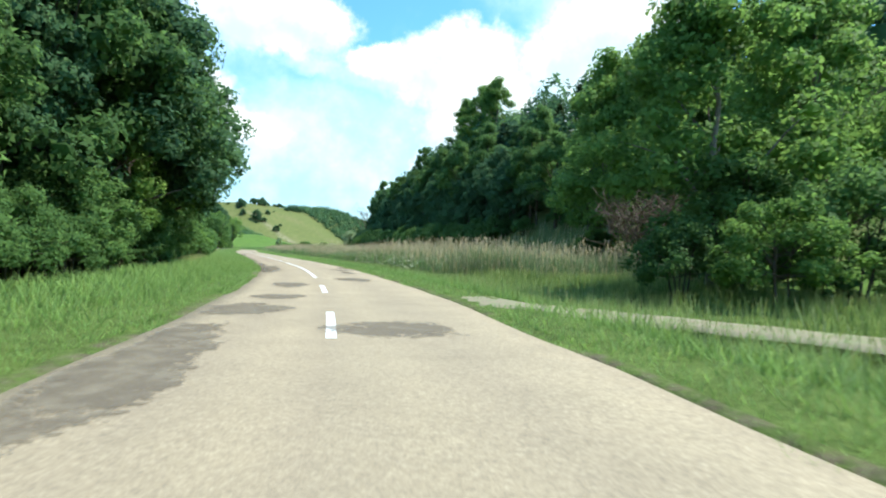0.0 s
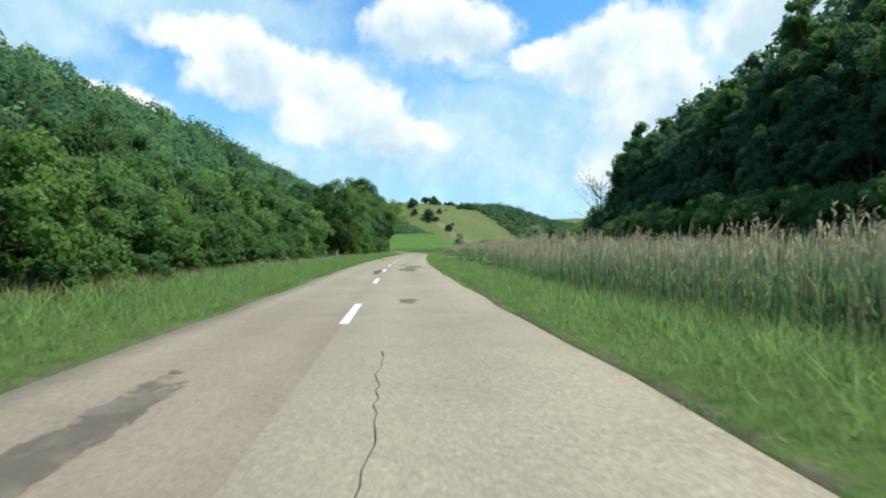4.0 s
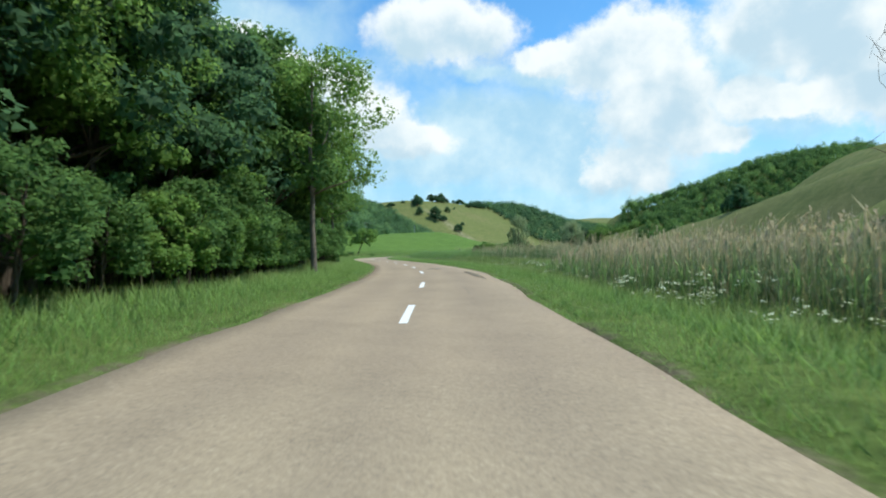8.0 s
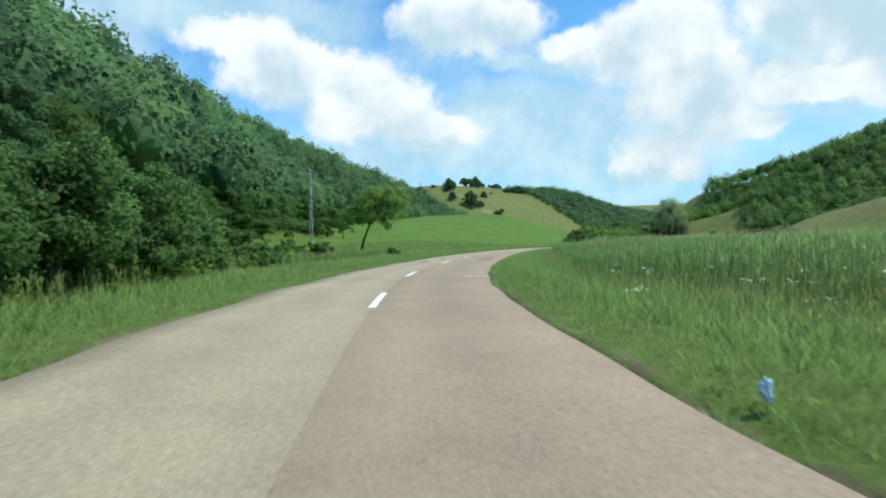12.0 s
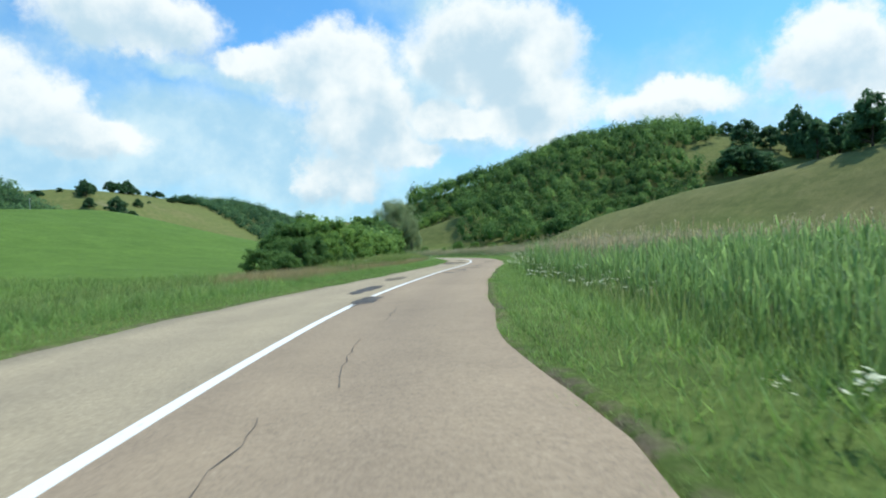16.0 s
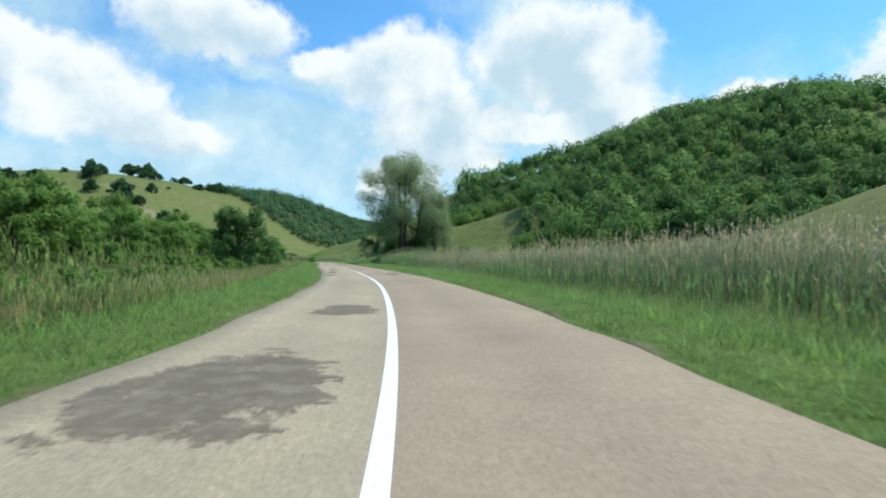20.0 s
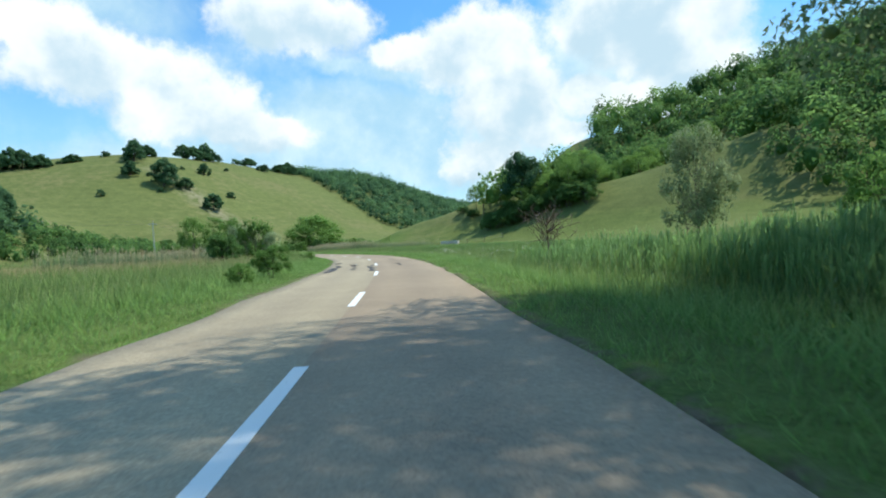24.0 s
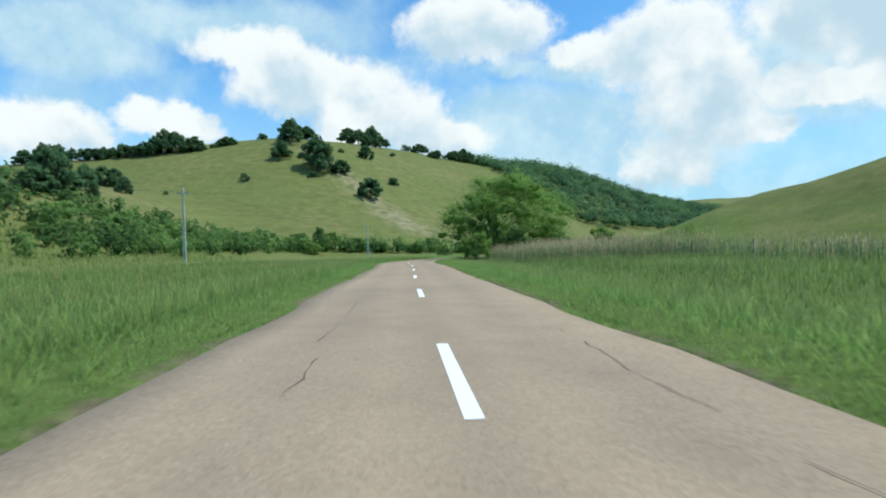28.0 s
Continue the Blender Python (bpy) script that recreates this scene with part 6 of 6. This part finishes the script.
def reeds(name, zones, material, label, seed, plume, leafy=5, stem=0.008, fill=1.0, grow=1.0):
    """Reed stems with long upright leaves and, where they have them, nodding feathery plumes."""
    rng = np.random.default_rng(seed)
    vs, fs, rs, base = [], [], [], 0
    for count, s0, s1, d0, d1, tall, power in zones:
        n = int(count * fill)
        s, d = strew(rng, n, s0, s1, d0, d1, power)
        d = d + 0.8 * np.sin(s * 0.23) * np.sin(s * 0.057 + 1)
        x, y = beside(s, d)
        z = land(x, y, (s, d)) - 0.05
        high = tall * grow * rng.uniform(0.74, 1.1, n) * (0.92 + 0.16 * np.sin(s * 0.11 + d * 0.3)) * (0.95 + 0.08 * np.sin(s * 0.9 + d))
        coarse = 1 + 0.05 * np.clip(np.abs(d) - 6, 0, 40)
        foot = np.stack([x, y, z], -1)
        a = rng.normal(0.6, 1.2, n)
        sway = np.stack([np.cos(a), np.sin(a), 0 * a], -1) * (high * rng.uniform(0.0, 0.09, n))[:, None]
        # a few stems are broken and lie aslant
        bent = rng.uniform(0, 1, n) < 0.02
        sway[bent] *= 5.0
        top = foot + sway
        top[:, 2] += high * np.where(bent, 0.75, 1.0)
        b = rng.uniform(0, math.pi, n)
        flat = np.stack([np.cos(b), np.sin(b), 0 * b], -1) * (stem * coarse)[:, None]
        v = np.stack([foot - flat, foot + flat, top + flat * 0.5, top - flat * 0.5], 1).reshape(-1, 3)
        k = base + np.arange(n)[:, None] * 4
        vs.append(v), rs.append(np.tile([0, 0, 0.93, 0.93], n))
        fs.append(np.concatenate([k + np.array([[0, 1, 2]]), k + np.array([[0, 2, 3]])]))
        base += n * 4
        for j in range(leafy):
            t = rng.uniform(0.10, 0.80, n)
            root = foot + (top - foot) * t[:, None]
            c = rng.uniform(0, 2 * math.pi, n)
            out = np.stack([np.cos(c), np.sin(c), 0 * c], -1)
            reach = (high * rng.uniform(0.18, 0.34, n))[:, None]
            wide = np.stack([-np.sin(c), np.cos(c), 0 * c], -1) * (0.013 * coarse * rng.uniform(0.7, 1.4, n))[:, None]
            mid = root + out * reach * 0.16 + np.array([0, 0, 1.0]) * reach * rng.uniform(0.55, 0.75, (n, 1))
            tip = root + out * reach * rng.uniform(0.25, 0.7, (n, 1)) + np.array([0, 0, 1.0]) * reach * rng.uniform(0.7, 1.3, (n, 1))
            v = np.stack([root - wide * 0.5, root + wide * 0.5, mid + wide, mid - wide, tip], 1).reshape(-1, 3)
            k = base + np.arange(n)[:, None] * 5
            vs.append(v)
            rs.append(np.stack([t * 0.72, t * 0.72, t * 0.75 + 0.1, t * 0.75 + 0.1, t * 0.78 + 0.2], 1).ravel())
            fs.append(np.concatenate([k + np.array([[0, 1, 2]]), k + np.array([[0, 2, 3]]), k + np.array([[3, 2, 4]])]))
            base += n * 5
        if plume:
            has = (rng.uniform(0, 1, n) < plume) & ~bent
            m = int(has.sum())
            side = a[has]
            for j in range(4):
                c = side + rng.normal(0, 0.5, m)
                out = np.stack([np.cos(c), np.sin(c), 0 * c], -1)
                p0 = top[has] - np.array([0, 0, 0.07 * j])
                length = rng.uniform(0.13, 0.24, (m, 1))
                tip = p0 + out * length * rng.uniform(0.25, 0.6, (m, 1)) + np.array([0, 0, 1.0]) * length * rng.uniform(0.2, 0.9, (m, 1))
                wide = np.stack([-np.sin(c), np.cos(c), 0 * c], -1) * (0.017 * coarse[has])[:, None]
                v = np.stack([p0, p0 + (tip - p0) * 0.55 + wide, tip, p0 + (tip - p0) * 0.55 - wide], 1).reshape(-1, 3)
                k = base + np.arange(m)[:, None] * 4
                vs.append(v), rs.append(np.full(m * 4, 1.0))
                fs.append(np.concatenate([k + np.array([[0, 1, 2]]), k + np.array([[0, 2, 3]])]))
                base += m * 4
    me = sheet_mesh(name, np.concatenate(vs), np.concatenate(fs), {"rise": np.concatenate(rs)})
    return tagged(link_mesh(name, me, material), label, "reeds", kind="stuff")


REED_ZONES = [(1800, 25, 42, 11, 25, 1.8, 1.0), (9200, 32, 150, 7.0, 12, 2.12, 1.1), (8600, 150, 250, 7.2, 12, 2.08, 1.1), (8500, 32, 255, 12, 44, 2.3, 1.5),
              (2600, 250, 300, 13, 34, 2.3, 1.2), (900, 300, 330, 16, 40, 2.0, 1.2), (10000, 455, 610, 8.0, 14, 2.1, 1.1), (6500, 440, 620, 14, 46, 2.2, 1.5),
              (900, 620, 652, 8.0, 16, 2.9, 1.0), (900, 712, 742, -13, -30, 2.3, 1.0), (4200, 802, 850, 9, 26, 2.1, 1.0), (500, 775, 802, 20, 34, 1.8, 1.0), (60, 363.0, 365.6, 8.8, 10.4, 2.1, 1.0), (260, 425, 445, 14, 22, 1.9, 1.0)]
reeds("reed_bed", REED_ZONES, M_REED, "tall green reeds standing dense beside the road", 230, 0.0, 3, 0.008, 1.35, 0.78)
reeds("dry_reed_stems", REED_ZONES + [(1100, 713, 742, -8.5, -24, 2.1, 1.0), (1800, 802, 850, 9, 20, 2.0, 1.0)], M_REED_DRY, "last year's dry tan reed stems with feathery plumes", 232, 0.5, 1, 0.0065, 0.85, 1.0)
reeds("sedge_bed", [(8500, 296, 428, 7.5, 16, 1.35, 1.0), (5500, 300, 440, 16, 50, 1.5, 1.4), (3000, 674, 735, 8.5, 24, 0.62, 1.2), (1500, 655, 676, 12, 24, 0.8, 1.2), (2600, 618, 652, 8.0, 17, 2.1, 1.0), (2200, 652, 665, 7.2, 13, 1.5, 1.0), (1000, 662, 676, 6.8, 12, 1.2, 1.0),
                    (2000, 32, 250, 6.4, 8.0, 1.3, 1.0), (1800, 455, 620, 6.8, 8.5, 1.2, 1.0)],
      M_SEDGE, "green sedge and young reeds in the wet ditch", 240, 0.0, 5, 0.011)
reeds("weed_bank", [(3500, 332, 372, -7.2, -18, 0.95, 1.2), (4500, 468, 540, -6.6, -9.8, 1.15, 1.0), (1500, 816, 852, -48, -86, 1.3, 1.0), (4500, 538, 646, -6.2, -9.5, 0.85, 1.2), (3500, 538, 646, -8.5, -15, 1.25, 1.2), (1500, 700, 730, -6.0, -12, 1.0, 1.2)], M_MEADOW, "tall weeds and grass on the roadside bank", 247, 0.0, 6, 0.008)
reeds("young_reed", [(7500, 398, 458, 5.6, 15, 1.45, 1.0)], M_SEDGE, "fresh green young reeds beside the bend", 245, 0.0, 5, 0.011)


def umbels(zones, seed):
    """White umbelliferous flowers on branching stems."""
    rng = np.random.default_rng(seed)
    sv, sf, sr, fv, ff = [], [], [], [], []
    bs = bf = 0
    for count, s0, s1, d0, d1, tall in zones:
        knots = rng.uniform(s0, s1, max(4, count // 7))
        for _ in range(count):
            s, d = rng.choice(knots) + rng.normal(0, 0.7), d0 + (d1 - d0) * rng.uniform()
            x, y = [float(q) for q in beside(s, d)]
            z = land_at(x, y)
            h = tall * rng.uniform(0.45, 1.2)
            heads = [np.array([x + rng.normal(0, 0.17), y + rng.normal(0, 0.17), z + h * rng.uniform(0.72, 1.05)]) for _ in range(rng.integers(2, 6))]
            for c in heads:
                w = np.array([rng.normal(0, 0.006), rng.normal(0, 0.006), 0]) + np.array([0.005, 0, 0])
                sv.append(np.array([[x, y, z - 0.05], [x + 0.01, y, z - 0.05], c + w]))
                sf.append(np.array([[0, 1, 2]]) + bs)
                sr.append([0, 0, 0.8])
                bs += 3
                r = rng.uniform(0.05, 0.12)
                for _ in range(10):
                    q = c + np.array([rng.normal(0, r * 0.6), rng.normal(0, r * 0.6), rng.normal(0, 0.02)])
                    e = rng.uniform(0.012, 0.028)
                    t = rng.uniform(0, 6.28)
                    u = np.array([math.cos(t), math.sin(t), rng.normal(0, 0.3)]) * e
                    v = np.array([-math.sin(t), math.cos(t), rng.normal(0, 0.3)]) * e
                    fv.append(np.array([q - u, q - v, q + u, q + v]))
                    ff.append(np.array([[0, 1, 2, 3]]) + bf)
                    bf += 4
    tagged(link_mesh("flower_stems", sheet_mesh("flower_stems", np.concatenate(sv), np.concatenate(sf), {"rise": np.concatenate(sr)}), M_WEED),
           "thin green stems of cow parsley on the verge", "flowers", kind="stuff")
    tagged(link_mesh("flower_heads", sheet_mesh("flower_heads", np.concatenate(fv), np.concatenate(ff)), M_FLOWER),
           "white cow parsley umbels on the verge", "flowers", kind="stuff")


umbels([(58, 32, 60, 5.0, 7.4, 1.05), (60, 140, 170, 5, 7.5, 0.9), (90, 195, 262, 5.0, 7.6, 0.85), (14, 275, 300, 6, 10, 0.9), (24, 318, 385, 5.4, 9, 0.75),
        (45, 404, 452, 4.4, 7.4, 0.8), (26, 466, 478, 4.2, 6.6, 0.95), (48, 455, 466, 4.4, 6.8, 0.95), (16, 478, 492, 4.6, 6.6, 0.9), (14, 484, 510, 4.8, 7.0, 0.8), (40, 520, 545, 5, 8, 0.9), (18, 575, 610, 5, 7.5, 0.9), (12, 635, 655, 5, 9, 1.0),
        (48, 682, 706, 6.0, 9.0, 0.85), (60, 60, 230, -5.2, -7.5, 0.6), (40, 330, 420, -5.2, -14, 0.6), (30, 470, 520, -5.2, -8, 0.7), (30, 150, 190, -6, -9, 0.9)], 250)


# ---- poles, posts and small things ----
def power_pole(height, turn, arm=True):
    thing = new("power_pole")
    tagged(thing, "grey concrete power pole with a steel crossarm" if arm else "plain grey concrete power pole", "pole", "poles of the power line")
    # two tapering legs joined by rungs, cast in one piece
    bm = bmesh.new()

    def bar(a, b, wa, wb, deep):
        ends = []
        for (x, z), w in ((a, wa), (b, wb)):
            ends.append([bm.verts.new((x + sx * w, sy * deep, z)) for sx, sy in ((-1, -1), (1, -1), (1, 1), (-1, 1))])
        bm.faces.new(ends[0][::-1]), bm.faces.new(ends[1])
        for i in range(4):
            bm.faces.new((ends[0][i], ends[0][(i + 1) % 4], ends[1][(i + 1) % 4], ends[1][i]))

    for side in (-1, 1):
        bar((side * 0.19, -0.5), (side * 0.075, height), 0.05, 0.035, 0.09)
    for k in range(int(height / 0.75)):
        z = 0.35 + k * 0.75
        half = 0.19 - 0.115 * (z + 0.5) / (height + 0.5)
        bar((0, z - 0.07), (0, z + 0.07), half, half, 0.085)
    part("shaft", bm, M_CONCRETE, thing)
    if arm:
        bm = bmesh.new()
        bmesh.ops.create_cube(bm, size=1.0, matrix=Matrix.Translation((0, 0.09, height - 0.9)) @ Matrix.Diagonal((2.1, 0.14, 0.15, 1)))
        part("crossarm", bm, M_CONCRETE, thing)
        for x, z in ((-0.75, -0.75), (0.75, -0.75), (0.0, 0.1)):
            bm = bmesh.new()
            for k, (r, up) in enumerate(((0.05, 0.0), (0.035, 0.07), (0.05, 0.12), (0.025, 0.19))):
                bmesh.ops.create_cone(bm, cap_ends=True, segments=8, radius1=r, radius2=r * 0.7, depth=0.07, matrix=Matrix.Translation((x, 0.09 if x else 0, height + z + up)))
            part("insulator", bm, M_PORCELAIN, thing)
    return thing


POLES = [(-229.5, 331.6, 10.8, 1), (-278.0, 413.0, 9.5, 1), (-312.4, 512.7, 9.0, 0), (-345.0, 612.0, 9.0, 0), (-371.2, 728.7, 11.4, 1), (-377.5, 777.3, 7.4, 0), (-176.0, 246.0, 9.0, 1), (-377.0, 850.0, 8.5, 0)]
tops = {}
for i, (x, y, h, arm) in enumerate(POLES):
    pole = power_pole(h, 0, bool(arm))
    z = land_at(x, y)
    pole.matrix_world = pose(x, y, z, 0, 0, 30)
    tops[i] = Vector((x, y, z + h))


def wire(a, b, sag, across):
    curve = bpy.data.curves.new("power_wire", "CURVE")
    curve.dimensions, curve.bevel_depth, curve.bevel_resolution = "3D", 0.012, 1
    sp = curve.splines.new("POLY")
    sp.points.add(16)
    side = Vector((b - a).cross(Vector((0, 0, 1)))).normalized() * across
    for i in range(17):
        t = i / 16
        p = a.lerp(b, t) + side
        sp.points[i].co = (p.x, p.y, p.z - sag * 4 * t * (1 - t) - (0.7 if across else -0.2), 1)
    ob = new("power_wire", curve)
    curve.materials.append(M_CABLE)
    tagged(ob, "thin dark overhead power wire between poles", "wire", "overhead wires")


for a, b in ((6, 0), (0, 1), (1, 2), (2, 3), (3, 4), (4, 5)):
    for across in (-0.75, 0.0, 0.75):
        wire(tops[a], tops[b], 1.3, across)


def marker_post(s, d, turn):
    x, y = [float(q) for q in beside(s, d)]
    thing = empty("marker_post", (x, y, land_at(x, y)), "white culvert marker post with a red top", "post", "culvert marker posts", turn)
    bm = bmesh.new()
    bmesh.ops.create_cube(bm, size=1.0, matrix=Matrix.Translation((0, 0, 0.30)) @ Matrix.Diagonal((0.17, 0.17, 1.36, 1)))
    bmesh.ops.bevel(bm, geom=list(bm.edges), offset=0.02, segments=2, affect="EDGES")
    part("shaft", bm, M_POST_WHITE, thing)
    bm = bmesh.new()
    bmesh.ops.create_cube(bm, size=1.0, matrix=Matrix.Translation((0, 0, 1.12)) @ Matrix.Diagonal((0.19, 0.19, 0.32, 1)))
    bmesh.ops.bevel(bm, geom=list(bm.edges), offset=0.025, segments=2, affect="EDGES")
    part("red_top", bm, M_POST_RED, thing, "red painted top")


marker_post(180.2, -7.9, 30)
marker_post(180.9, -9.4, 34)

# wire fence at the foot of the pasture slope
fence = new("wire_fence")
tagged(fence, "low wire fence on weathered wooden posts below the pasture", "fence")
post_places = [(-307 + i * 4.6, 729.5 - i * 0.6 + 0.3 * math.sin(i * 2.1)) for i in range(10)]
for x, y in post_places:
    z = land_at(x, y)
    bm = bmesh.new()
    bmesh.ops.create_cone(bm, cap_ends=True, segments=7, radius1=0.07, radius2=0.055, depth=1.6, matrix=Matrix.Translation((x, y, z + 0.5)))
    part("post", bm, M_WOODPOST, fence)
for up in (0.45, 0.8, 1.15):
    v, f = tubes([[(x, y, land_at(x, y) + up, 0.008) for x, y in post_places]], 4)
    link_mesh("strand", sheet_mesh("strand", v, f), M_STEEL, fence)

# a slanting prop stiffens the post beside the trough
px0, py0 = post_places[6]
bz0 = land_at(px0, py0)
v, f = tubes([[(px0 + 0.05, py0, bz0 + 1.2, 0.05), (px0 + 1.7, py0 - 0.3, bz0 - 0.1, 0.05)]], 7)
link_mesh("brace", sheet_mesh("brace", v, f, smooth=True), M_WOODPOST, fence)

bm = bmesh.new()
bmesh.ops.create_cube(bm, size=1.0, matrix=Matrix.Diagonal((4.6, 1.2, 1.1, 1)))
bmesh.ops.bevel(bm, geom=list(bm.edges), offset=0.06, segments=2, affect="EDGES")
trough = part("water_trough", bm, M_CONCRETE, None, "weathered grey concrete cattle trough by the fence")
trough.location = (-279.8, 727.6, land_at(-279.8, 727.6) + 0.45)
trough.rotation_euler = (0, 0, radians(-8))
tagged(trough, category="trough")

bx, by = [float(q) for q in beside(327.3, 3.2)]
bm = bmesh.new()
bmesh.ops.create_icosphere(bm, subdivisions=4, radius=0.055)
for vtx in bm.verts:
    fold = noise.noise(vtx.co * 28.0) + 0.6 * noise.noise(vtx.co * 70.0)
    vtx.co *= 1 + 0.55 * fold
    vtx.co.z = vtx.co.z * (1.9 if vtx.co.z > 0 else 1.1)
    vtx.co.x *= 0.8
bag = part("plastic_bag", bm, M_BLUE, None, "crumpled blue and white plastic bag dropped in the verge grass", True)
bag.location = (bx, by, land_at(bx, by) + 0.12)
tagged(bag, category="litter")
